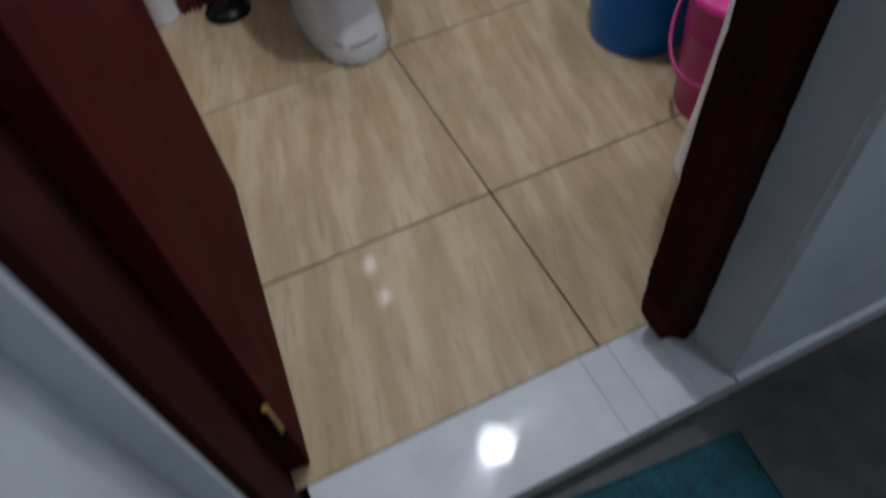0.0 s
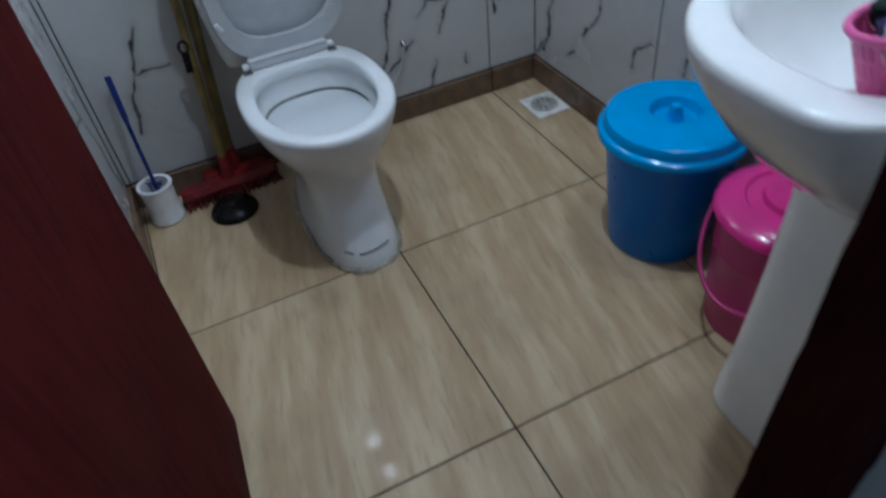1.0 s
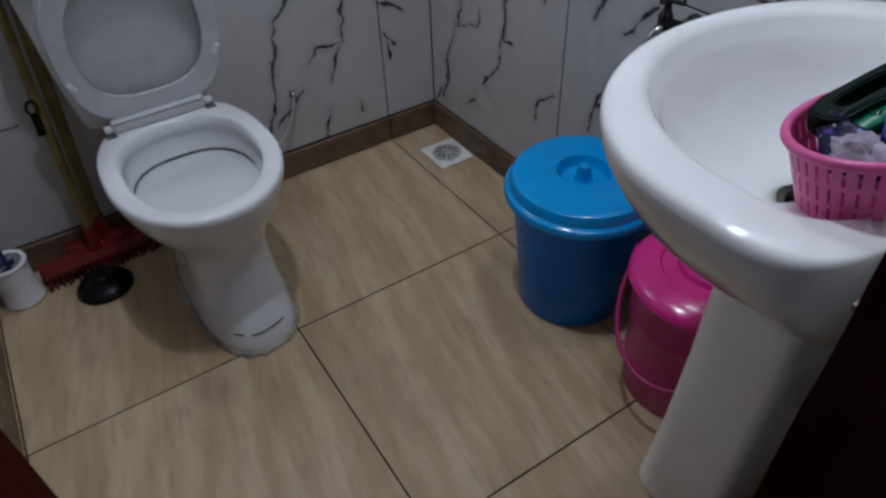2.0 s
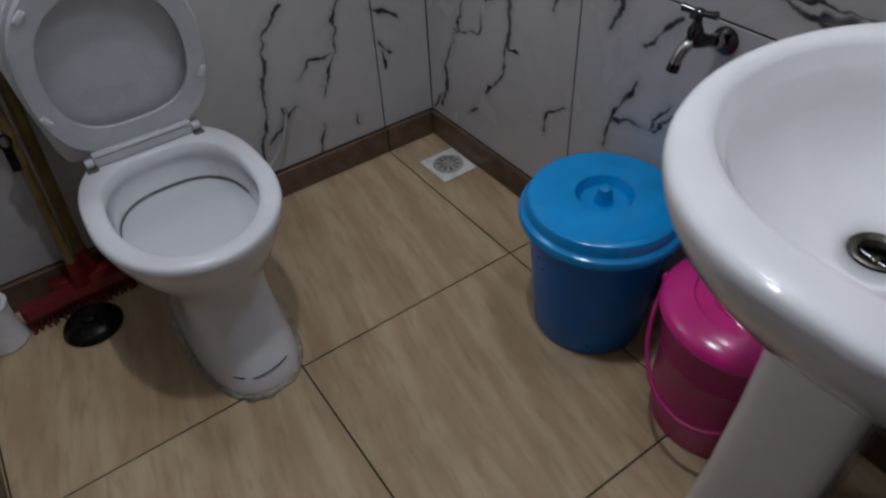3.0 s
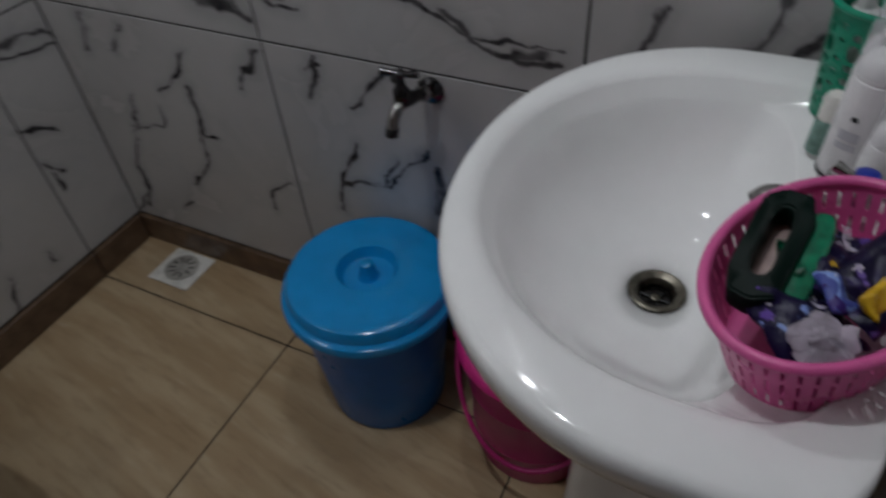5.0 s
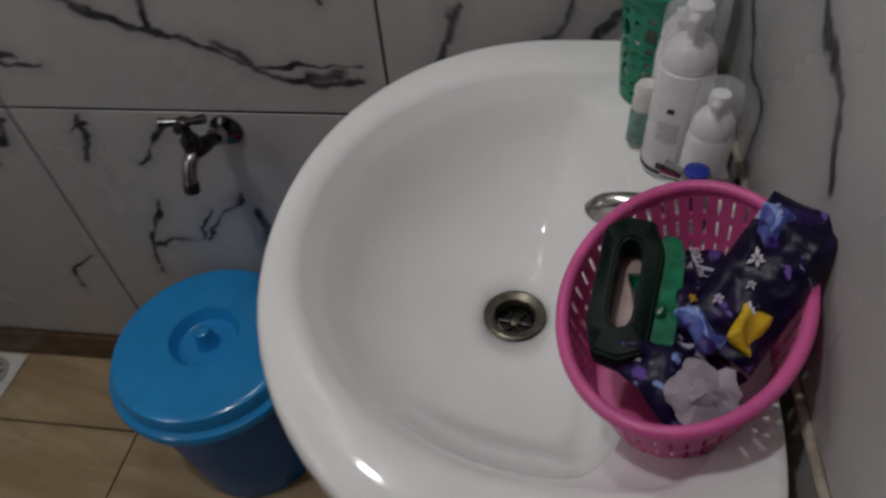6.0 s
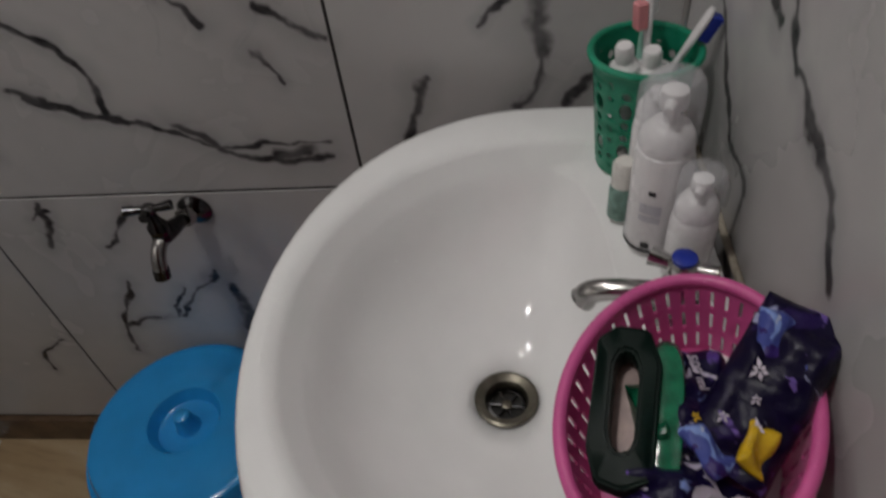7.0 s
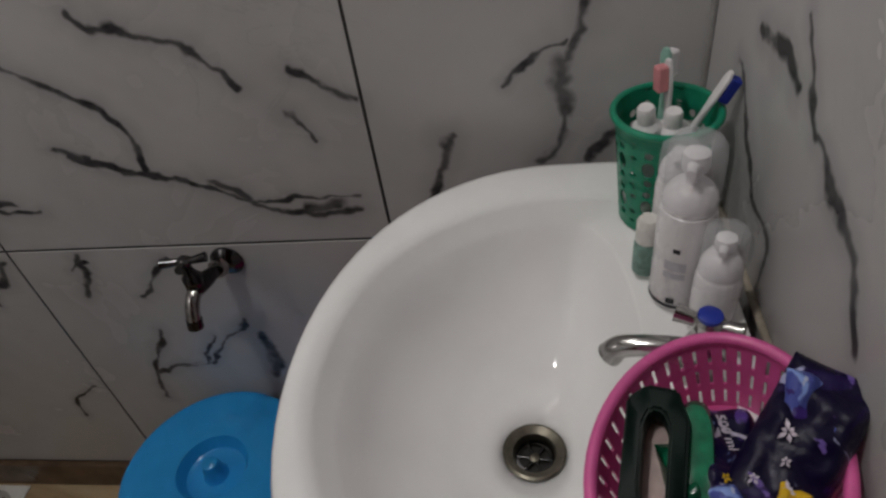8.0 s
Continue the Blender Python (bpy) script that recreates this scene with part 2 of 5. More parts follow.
M = {}
M["floor_tile"] = floor_tile_material()
M["grout"] = plain("dark_grout", (0.022, 0.017, 0.013), 0.85, vary=0.5, scale=60, bump=0.3, world_space=True)
M["wall_grout"] = plain("dark_wall_grout", (0.020, 0.018, 0.017), 0.85, vary=0.5, scale=60, bump=0.3, world_space=True)
M["skirting"] = plain("brown_skirting_tile", (0.125, 0.078, 0.048), 0.34, vary=0.5, scale=22, bump=0.06, world_space=True)
M["ceramic"] = plain("white_glazed_ceramic", (0.87, 0.87, 0.865), 0.055, vary=0.04, scale=12, bump=0.0, coat=0.3, even=True)
M["toilet_ceramic"] = plain("white_glazed_toilet_ceramic", (0.73, 0.73, 0.74), 0.09, even=True, vary=0.06, scale=10, bump=0.0, coat=0.3,
                            dirt=((0.36, 0.31, 0.25), 0.30))
M["seat_plastic"] = plain("white_seat_plastic", (0.56, 0.56, 0.57), 0.22, vary=0.06, scale=14, bump=0.01)
M["cistern_plastic"] = plain("white_cistern_plastic", (0.62, 0.62, 0.60), 0.30, vary=0.08, scale=14, bump=0.02)
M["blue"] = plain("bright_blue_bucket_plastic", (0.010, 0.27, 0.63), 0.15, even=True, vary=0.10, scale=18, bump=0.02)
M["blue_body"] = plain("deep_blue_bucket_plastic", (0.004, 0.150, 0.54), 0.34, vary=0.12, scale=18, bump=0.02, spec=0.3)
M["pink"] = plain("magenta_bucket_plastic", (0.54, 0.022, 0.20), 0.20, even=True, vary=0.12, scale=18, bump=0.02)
# magenta again, a third darker: shade under the basin put into the colour
M["pink_shaded"] = plain("shaded_magenta_bucket_plastic", (0.37, 0.013, 0.135), 0.34, vary=0.10, scale=18, bump=0.0)
M["basket"] = plain("pink_basket_plastic", (0.66, 0.105, 0.32), 0.32, vary=0.10, scale=30, bump=0.02)
M["green_cup"] = plain("green_cup_plastic", (0.004, 0.23, 0.13), 0.32, vary=0.12, scale=30, bump=0.02)
M["green_pack"] = plain("green_packet", (0.004, 0.16, 0.06), 0.35, vary=0.2, scale=30, bump=0.05)
M["dark_green"] = plain("dark_green_bottle_plastic", (0.0012, 0.0075, 0.0055), 0.45, vary=0.2, scale=40, bump=0.03, spec=0.12)
M["green_liquid"] = plain("green_detergent_plastic", (0.003, 0.105, 0.050), 0.16, vary=0.9, scale=70, bump=0.2)
M["chrome"] = plain("worn_chrome", (0.42, 0.41, 0.40), 0.16, 1.0, vary=0.35, scale=60, bump=0.06)
M["dark_chrome"] = plain("tarnished_chrome", (0.075, 0.073, 0.076), 0.15, 1.0, vary=0.6, scale=70, bump=0.1)
M["steel"] = plain("dull_drain_steel", (0.13, 0.118, 0.095), 0.36, 1.0, vary=0.4, scale=90, bump=0.08)
M["hole"] = plain("dark_hole", (0.012, 0.011, 0.010), 0.6, vary=0.3, scale=60, bump=0.0)
M["white_plastic"] = plain("white_bottle_plastic", (0.76, 0.74, 0.75), 0.30, vary=0.05, scale=40, bump=0.01)
M["label_grey"] = plain("pale_grey_label_print", (0.50, 0.49, 0.53), 0.4, vary=0.1, scale=40, bump=0.0)
M["black_print"] = plain("black_print", (0.015, 0.015, 0.018), 0.4, vary=0.2, scale=40, bump=0.0)
M["rubber"] = plain("black_rubber", (0.006, 0.005, 0.005), 0.28, vary=0.4, scale=30, bump=0.05, spec=0.2)
M["red_plastic"] = plain("red_broom_plastic", (0.15, 0.007, 0.008), 0.40, vary=0.35, scale=30, bump=0.08)
M["bristle"] = plain("dark_red_bristles", (0.10, 0.006, 0.007), 0.7, vary=0.6, scale=120, bump=0.4)
M["stick"] = plain("yellow_varnished_wood", (0.17, 0.120, 0.032), 0.42, vary=0.45, scale=26, bump=0.12)
M["blue_stick"] = plain("dark_blue_brush_plastic", (0.006, 0.018, 0.13), 0.32, vary=0.15, scale=30, bump=0.02)
M["plaster"] = plain("grey_white_painted_plaster", (0.55, 0.57, 0.59), 0.6, vary=0.10, scale=14, bump=0.10, world_space=True,
                     dirt=((0.33, 0.34, 0.36), 0.34))
M["threshold"] = plain("white_polished_threshold_marble", (0.60, 0.60, 0.61), 0.09, vary=0.14, scale=9, bump=0.0, world_space=True)
M["hall_floor"] = plain("dark_grey_hall_floor", (0.050, 0.047, 0.044), 0.5, vary=0.5, scale=18, bump=0.12, world_space=True)
M["mat"] = plain("teal_woven_mat", (0.004, 0.045, 0.060), 0.85, vary=0.5, scale=140, bump=0.8)
M["brass"] = plain("tarnished_brass", (0.32, 0.19, 0.05), 0.36, 1.0, vary=0.4, scale=60, bump=0.1)
M["ceiling"] = plain("white_ceiling_paint", (0.52, 0.52, 0.51), 0.7, vary=0.08, scale=10, bump=0.08, world_space=True)
M["drain_white"] = plain("white_drain_plastic", (0.70, 0.68, 0.64), 0.3, vary=0.14, scale=50, bump=0.02, dirt=((0.36, 0.31, 0.25), 0.32))
M["drain_grey"] = plain("grey_drain_grate", (0.34, 0.32, 0.29), 0.4, vary=0.3, scale=60, bump=0.06)
M["pink_bristle"] = plain("pink_toothbrush", (0.72, 0.28, 0.30), 0.5, vary=0.15, scale=60, bump=0.05)
M["mint"] = plain("mint_toothbrush", (0.30, 0.55, 0.46), 0.3, vary=0.1, scale=60, bump=0.0)
M["teal_label"] = plain("speckled_teal_label", (0.16, 0.27, 0.23), 0.35, vary=0.5, scale=160, bump=0.0, dirt=((0.02, 0.03, 0.03), 0.42))
M["royal_blue"] = plain("royal_blue_cap", (0.010, 0.030, 0.30), 0.3, vary=0.1, scale=60, bump=0.0)
M["yellow"] = plain("yellow_sachet_film", (0.62, 0.38, 0.015), 0.3, vary=0.2, scale=60, bump=0.1)
M["pale_flower"] = plain("pale_lilac_flower_print", (0.60, 0.53, 0.62), 0.4, vary=0.3, scale=90, bump=0.1)
M["cream"] = plain("cream_sachet_print", (0.42, 0.30, 0.28), 0.4, vary=0.3, scale=70, bump=0.05)
# dark tone of the waterline band and of the strips at the hinge
M["dark_mark"] = plain("grey_brown_dark_tone", (0.14, 0.135, 0.125), 0.5, vary=0.7, scale=50, bump=0.2)
M["grime_cement"] = plain("dirty_grey_cement", (0.33, 0.29, 0.235), 0.8, vary=0.6, scale=60, bump=0.4)
M["corner_grout"] = plain("grey_corner_grout", (0.26, 0.25, 0.245), 0.7, vary=0.3, scale=40, bump=0.2, world_space=True)
M["hose"] = plain("grey_white_flexible_hose", (0.40, 0.39, 0.37), 0.4, vary=0.2, scale=90, bump=0.1)


def wood_material(name, k):
    t = Tree(name)
    p = t.position()
    g = t.scaled(p, (60.0, 60.0, 5.0))
    grain = t.noise(g, 1.0, 5, 0.6, 0.4)
    slow = t.noise(p, 3.2, 4)
    col = t.mix(t.ramp(grain, 0.35, 0.7), (0.064 * k, 0.0085, 0.0080), (0.036 * k, 0.0050, 0.0048))
    col = t.mix(t.math("MULTIPLY", t.ramp(slow, 0.5, 0.75), 0.5), col, (0.070 * k, 0.011, 0.010))
    scuff = t.ramp(t.noise(t.scaled(p, (1, 1, 0.5)), 34.0, 5, 0.7), 0.66, 0.74)
    col = t.mix(t.math("MULTIPLY", scuff, 0.25), col, (0.085, 0.026, 0.021))
    t.bump(grain, 0.12, 0.002)
    return t.done(col, t.ramp(slow, 0.3, 0.7, 0.58, 0.70), spec=0.015)


def film_material(name, base, blobs):
    """Printed sachet film: patches of the given colours on a base."""
    t = Tree(name)
    p = t.local()
    col = base
    for i, (c, scale, at) in enumerate(blobs):
        n = t.noise(t.vec("ADD", p, (3.1 * i, 1.7 * i, 0.9 * i)), scale, 3, 0.55, 0.8)
        col = t.mix(t.ramp(n, at, at + 0.035), col, c)
    t.bump(t.noise(p, 60.0, 4, 0.6, 0.5), 0.5, 0.003)
    return t.done(col, 0.34, spec=0.22)


def clear_material(name, tint, rough=0.12, alpha=0.35):
    t = Tree(name)
    return t.done(tint, rough, transmission=0.0, alpha=alpha)


M["wood"] = wood_material("dark_red_brown_varnished_wood", 1.0)
M["frame_wood"] = wood_material("blackish_brown_frame_wood", 0.55)
M["film_purple"] = film_material("purple_flower_print_film", (0.006, 0.003, 0.030),
                                 [((0.10, 0.05, 0.26), 26.0, 0.55), ((0.22, 0.30, 0.62), 30.0, 0.60), ((0.55, 0.50, 0.62), 40.0, 0.63)])
M["film_indigo"] = film_material("indigo_sachet_film", (0.005, 0.0025, 0.022),
                                 [((0.016, 0.007, 0.062), 20.0, 0.56), ((0.16, 0.10, 0.36), 40.0, 0.62), ((0.40, 0.42, 0.62), 52.0, 0.67)])
M["film_sky"] = film_material("sky_blue_flower_print_film", (0.06, 0.08, 0.30),
                              [((0.22, 0.32, 0.66), 34.0, 0.50), ((0.03, 0.012, 0.12), 40.0, 0.56), ((0.48, 0.52, 0.66), 60.0, 0.68)])
M["clear_cap"] = clear_material("clear_pump_cap", (0.72, 0.72, 0.75), 0.22, 0.26)


def water_material():
    t = Tree("still_water")
    return t.done((0.62, 0.635, 0.65), 0.03, spec=0.6)


M["water"] = water_material()


def glow_material():
    t = Tree("lit_bulb_glass")
    t.put(t.bsdf.inputs["Emission Color"], (1.0, 0.95, 0.88))
    t.bsdf.inputs["Emission Strength"].default_value = 6.0
    return t.done((0.8, 0.8, 0.8), 0.3)


M["glow"] = glow_material()


# ---- mesh helpers ----
def finish(name, bm, material, sharp=35):
    bmesh.ops.recalc_face_normals(bm, faces=bm.faces)
    me = bpy.data.meshes.new(name)
    bm.to_mesh(me)
    bm.free()
    for p in me.polygons:
        p.use_smooth = True
    me.set_sharp_from_angle(angle=radians(sharp))
    me.materials.append(material)
    return me


def part(name, bm, material, parent=None, label="", sharp=35):
    ob = new(name, finish(name, bm, material, sharp))
    ob.parent = parent
    return tagged(ob, label)


def thing(name, m, label, category, group="", kind=""):
    ob = new(name)
    ob.empty_display_size = 0.05
    ob.matrix_world = m
    return tagged(ob, label, category, group, kind)


def box(x0, x1, y0, y1, z0, z1, bevel=0.0, seg=1, bm=None):
    bm = bm or bmesh.new()
    m = Matrix.Translation(((x0 + x1) / 2, (y0 + y1) / 2, (z0 + z1) / 2)) @ Matrix.Diagonal((x1 - x0, y1 - y0, z1 - z0, 1))
    made = bmesh.ops.create_cube(bm, size=1, matrix=m)
    if bevel:
        edges = list({e for v in made["verts"] for e in v.link_edges})
        bmesh.ops.bevel(bm, geom=edges, offset=bevel, segments=seg, profile=0.5, affect="EDGES")
    return bm


def loft(loops, start=True, end=True, closed=True, bm=None):
    """Skin over loops of points, all of one length."""
    bm = bm or bmesh.new()
    rings = [[bm.verts.new(p) for p in loop] for loop in loops]
    n = len(rings[0])
    for a, b in zip(rings, rings[1:]):
        for i in range(n if closed else n - 1):
            j = (i + 1) % n
            bm.faces.new((a[i], a[j], b[j], b[i]))
    if start:
        bm.faces.new(rings[0][::-1])
    if end:
        bm.faces.new(rings[-1])
    return bm


def lathe(profile, seg=48, sx=1.0, sy=1.0, start=True, end=True, bm=None):
    return loft([[(r * sx * math.cos(2 * math.pi * i / seg), r * sy * math.sin(2 * math.pi * i / seg), z) for i in range(seg)]
                 for r, z in profile], start, end, bm=bm)


def tube(points, radii, seg=14, bm=None):
    """A round bar along points; one radius, or one for each point."""
    pts = [Vector(p) for p in points]
    rs = radii if isinstance(radii, (list, tuple)) else [radii] * len(pts)
    loops, side = [], None
    for i, p in enumerate(pts):
        d = (pts[min(i + 1, len(pts) - 1)] - pts[max(i - 1, 0)]).normalized()
        side = (d.orthogonal() if side is None else side - d * side.dot(d)).normalized()
        up = d.cross(side)
        loops.append([p + rs[i] * (math.cos(a) * side + math.sin(a) * up) for a in (2 * math.pi * k / seg for k in range(seg))])
    return loft(loops, bm=bm)


def smooth_path(points, n=8):
    """A curve through the points, n steps a stretch."""
    p = [Vector(q) for q in points]
    p = [2 * p[0] - p[1], *p, 2 * p[-1] - p[-2]]
    out = []
    for a, b, c, d in zip(p, p[1:], p[2:], p[3:]):
        for k in range(n):
            t = k / n
            out.append(0.5 * (2 * b + (c - a) * t + (2 * a - 5 * b + 4 * c - d) * t * t + (3 * b - a - 3 * c + d) * t ** 3))
    return out + [p[-2]]


def power(v, e):
    return math.copysign(abs(v) ** e, v)


def oval(cx, cy, a, front, back, z, nf=2.0, nb=2.0, n=72):
    """A closed outline: half-width a, its reach to -y and to +y, with the roundness of each end."""
    out = []
    for i in range(n):
        t = 2 * math.pi * i / n
        c, s = math.cos(t), math.sin(t)
        e = nb if s > 0 else nf
        out.append((cx + a * power(c, 2 / e), cy + (back if s > 0 else front) * power(s, 2 / e), z))
    return out


# ---- the room ----
X0, X1, Y0, Y1, TOP = -0.615, 0.776, -0.985, 0.600, 2.49
OUT = -1.19
TILE, JOINT = 0.6, 0.0040
OPEN_L, OPEN_R, LINTEL = -0.585, 0.115, 2.05


def slab(name, bounds, material, label, category, bevel=0.0):
    ob = part(name, box(*bounds, bevel), material)
    return tagged(ob, label, category, kind="structure")


wall_back = slab("wall_back", (X0 - 0.12, X1 + 0.12, Y1 + 0.0016, Y1 + 0.15, -0.1, TOP), M["wall_grout"], "wall behind the toilet clad in veined white tiles", "wall")
wall_side = slab("wall_side", (X1 + 0.0016, X1 + 0.15, OUT, Y1 + 0.0016, -0.1, TOP), M["wall_grout"], "side wall clad in veined white tiles with a tap", "wall")
wall_left = slab("wall_left", (X0 - 0.15, X0 - 0.0016, OUT, Y1 + 0.0016, -0.1, TOP), M["wall_grout"], "narrow tiled wall beside the open door", "wall")
bm = box(OPEN_R + 0.055, X1 + 0.0016, OUT + 0.012, Y0 - 0.0016, -0.1, TOP)
box(OPEN_L - 0.026, OPEN_R + 0.055, OUT + 0.012, Y0 - 0.0016, LINTEL + 0.04, TOP, bm=bm)
wall_door = tagged(part("wall_door", bm, M["wall_grout"]), "door wall clad in veined tiles behind the basin", "wall", kind="structure")
part("corner_seal", tube([(X1 - 0.002, Y0 + 0.002, 0.09), (X1 - 0.002, Y0 + 0.002, TOP)], 0.0042, 10), M["corner_grout"], wall_door, "grey grout in the corner")
floor = slab("floor", (X0 - 0.0016, X1 + 0.0016, -1.034, Y1 + 0.0016, -0.1, -0.0018), M["grout"], "bathroom floor of beige wood-look tiles with dark joints", "floor")
ceiling = slab("ceiling", (X0 - 0.15, X1 + 0.15, OUT, Y1 + 0.15, TOP, TOP + 0.12), M["ceiling"], "plain white painted bathroom ceiling", "ceiling")

# ---- door frame, door leaf, threshold ----
def door_frame():
    ob = thing("door_frame", pose(0, 0, 0), "dark red-brown wooden door frame with a rotten foot", "door frame", kind="structure")
    bm = bmesh.new()
    rnd = random.Random(3)
    loops = []
    levels = [k * 0.01 for k in range(22)] + [0.23 + (LINTEL - 0.23) * k / 54 for k in range(55)]
    for z in levels:
        wear = 0.045 * max(0.0, 1 - z / 0.055) - 0.014 * math.exp(-((z - 0.085) / 0.022) ** 2)
        lean = 0.014 * min(1.0, z / 0.6)
        j = [rnd.uniform(-1, 1) * (0.0045 if z < 0.14 else 0.0025 if z < 0.9 else 0.0008) for _ in range(8)]
        loops.append([(OPEN_R - 0.032 + lean + wear * 0.6 + j[0], -1.093 + wear * 0.6 + j[1], z), (OPEN_R + 0.048 + j[2] * 1.6 - 0.5 * max(0.0, wear), -1.094 + j[3] * 0.6, z),
                      (OPEN_R + 0.055, -0.988, z), (OPEN_R + 0.007 + lean + j[4], -0.988, z), (OPEN_R + 0.007 + lean + j[5], -1.035 + j[6], z),
                      (OPEN_R - 0.032 + lean + wear * 0.6 + j[7], -1.035, z)])
    part("jamb", loft(loops, bm=bm), M["frame_wood"], ob, sharp=25)
    bm = bmesh.new()
    shape = [(OPEN_L + 0.002, -1.1785), (OPEN_L + 0.012, -1.172), (OPEN_L + 0.012, -1.085), (OPEN_L - 0.004, -1.078),
             (OPEN_L - 0.004, -0.988), (OPEN_L - 0.028, -0.988), (OPEN_L - 0.028, -1.1785)]
    part("jamb", loft([[(x, y, z) for x, y in shape] for z in (0.0, LINTEL)], bm=bm), M["frame_wood"], ob, sharp=25)
    part("head", box(OPEN_L - 0.028, OPEN_R + 0.055, -1.093, -0.988, LINTEL, LINTEL + 0.038, 0.003), M["frame_wood"], ob)
    return ob


def door_leaf():
    """Leaf in its own axes: hinge edge at the origin, along +y, its lit face at x = 0."""
    ob = thing("door", pose(-0.552, -1.008, 0.008, 0, 0, -3.4), "dark red-brown wooden door standing open against the wall", "door", kind="structure")
    W, H, D = 0.715, 2.02, 0.036
    part("face", box(-D, 0, 0.004, W - 0.008, 0.0, H, 0.002), M["wood"], ob)
    part("lipping", box(-D + 0.001, -0.001, W - 0.0075, W, 0.0, H, 0.0025, 2), M["wood"], ob)
    for z in (0.22, 1.0, 1.8):
        bm = lathe([(0.006, z - 0.04), (0.006, z + 0.04)], 12)
        bmesh.ops.translate(bm, verts=bm.verts, vec=(-0.004, -0.007, 0))
        part("hinge", bm, M["brass"], ob, "tarnished brass hinge")
    return ob


def threshold():
    ob = thing("threshold", pose(0, 0, 0), "white polished marble threshold in the doorway", "threshold", kind="structure")
    cuts = (OPEN_L + 0.014, -0.047, 0.012, 0.105, OPEN_R + 0.055)
    for i, (a, b) in enumerate(zip(cuts, cuts[1:])):
        part("slab", box(a + 0.0003, b - 0.0003, OUT - 0.012, -1.0355, -0.05, 0.003 - 0.0004 * (i % 2), 0.0006), M["threshold"], ob)


door_frame()
door_leaf()
threshold()

# hall outside
HX0, HX1, HY0 = OPEN_L - 0.030, 1.5, -3.2
HF = -0.045
bm = box(OPEN_R + 0.052, HX1, OUT, OUT + 0.010, HF, 2.7)
box(OPEN_L - 0.0295, OPEN_L + 0.002, OUT, OUT + 0.010, HF, 2.7, bm=bm)
box(OPEN_L - 0.028, OPEN_R + 0.052, OUT, OUT + 0.010, LINTEL + 0.04, 2.7, bm=bm)
box(OPEN_R + 0.046, OPEN_R + 0.0545, OUT + 0.010, -1.0935, 0.004, LINTEL + 0.04, bm=bm)
tagged(part("hall_wall_front", bm, M["plaster"]), "grey-white painted hall wall round the doorway", "wall", kind="structure")
slab("hall_floor", (HX0 - 0.1, HX1 + 0.1, HY0 - 0.1, OUT - 0.012, HF - 0.1, HF), M["hall_floor"], "dark grey hall floor a step below the bathroom", "floor")
slab("hall_wall_left", (HX0 - 0.1, HX0, HY0, OUT, HF, 2.7), M["plaster"], "grey-white painted hall wall", "wall")
slab("hall_wall_right", (HX1, HX1 + 0.1, HY0, OUT, HF, 2.7), M["plaster"], "grey-white painted hall wall", "wall")
slab("hall_wall_far", (HX0 - 0.1, HX1 + 0.1, HY0 - 0.1, HY0, HF, 2.7), M["plaster"], "grey-white painted hall wall", "wall")
slab("hall_ceiling", (HX0 - 0.1, HX1 + 0.1, HY0 - 0.1, OUT + 0.01, 2.7, 2.8), M["ceiling"], "white painted hall ceiling", "ceiling")
slab("hall_skirting", (OPEN_R + 0.06, HX1, OUT - 0.012, OUT, HF, 0.002), M["threshold"], "pale marble strip along the foot of the hall wall", "skirting")


def door_mat():
    ob = thing("door_mat", pose(-0.228, -1.468, HF, 0, 0, -5), "teal woven door mat on the hall floor", "mat")
    bm = box(-0.345, 0.345, -0.235, 0.235, 0.0, 0.012, 0.004, 2)
    part("pad", bm, M["mat"], ob)
    loop = [(0.341 * a, 0.231 * b, 0.010) for a, b in ((-1, -1), (1, -1), (1, 1), (-1, 1), (-1, -1))]
    part("edging", tube(loop, 0.005, 8), M["mat"], ob)


door_mat()


# ---- basin ----
BZ = 0.832


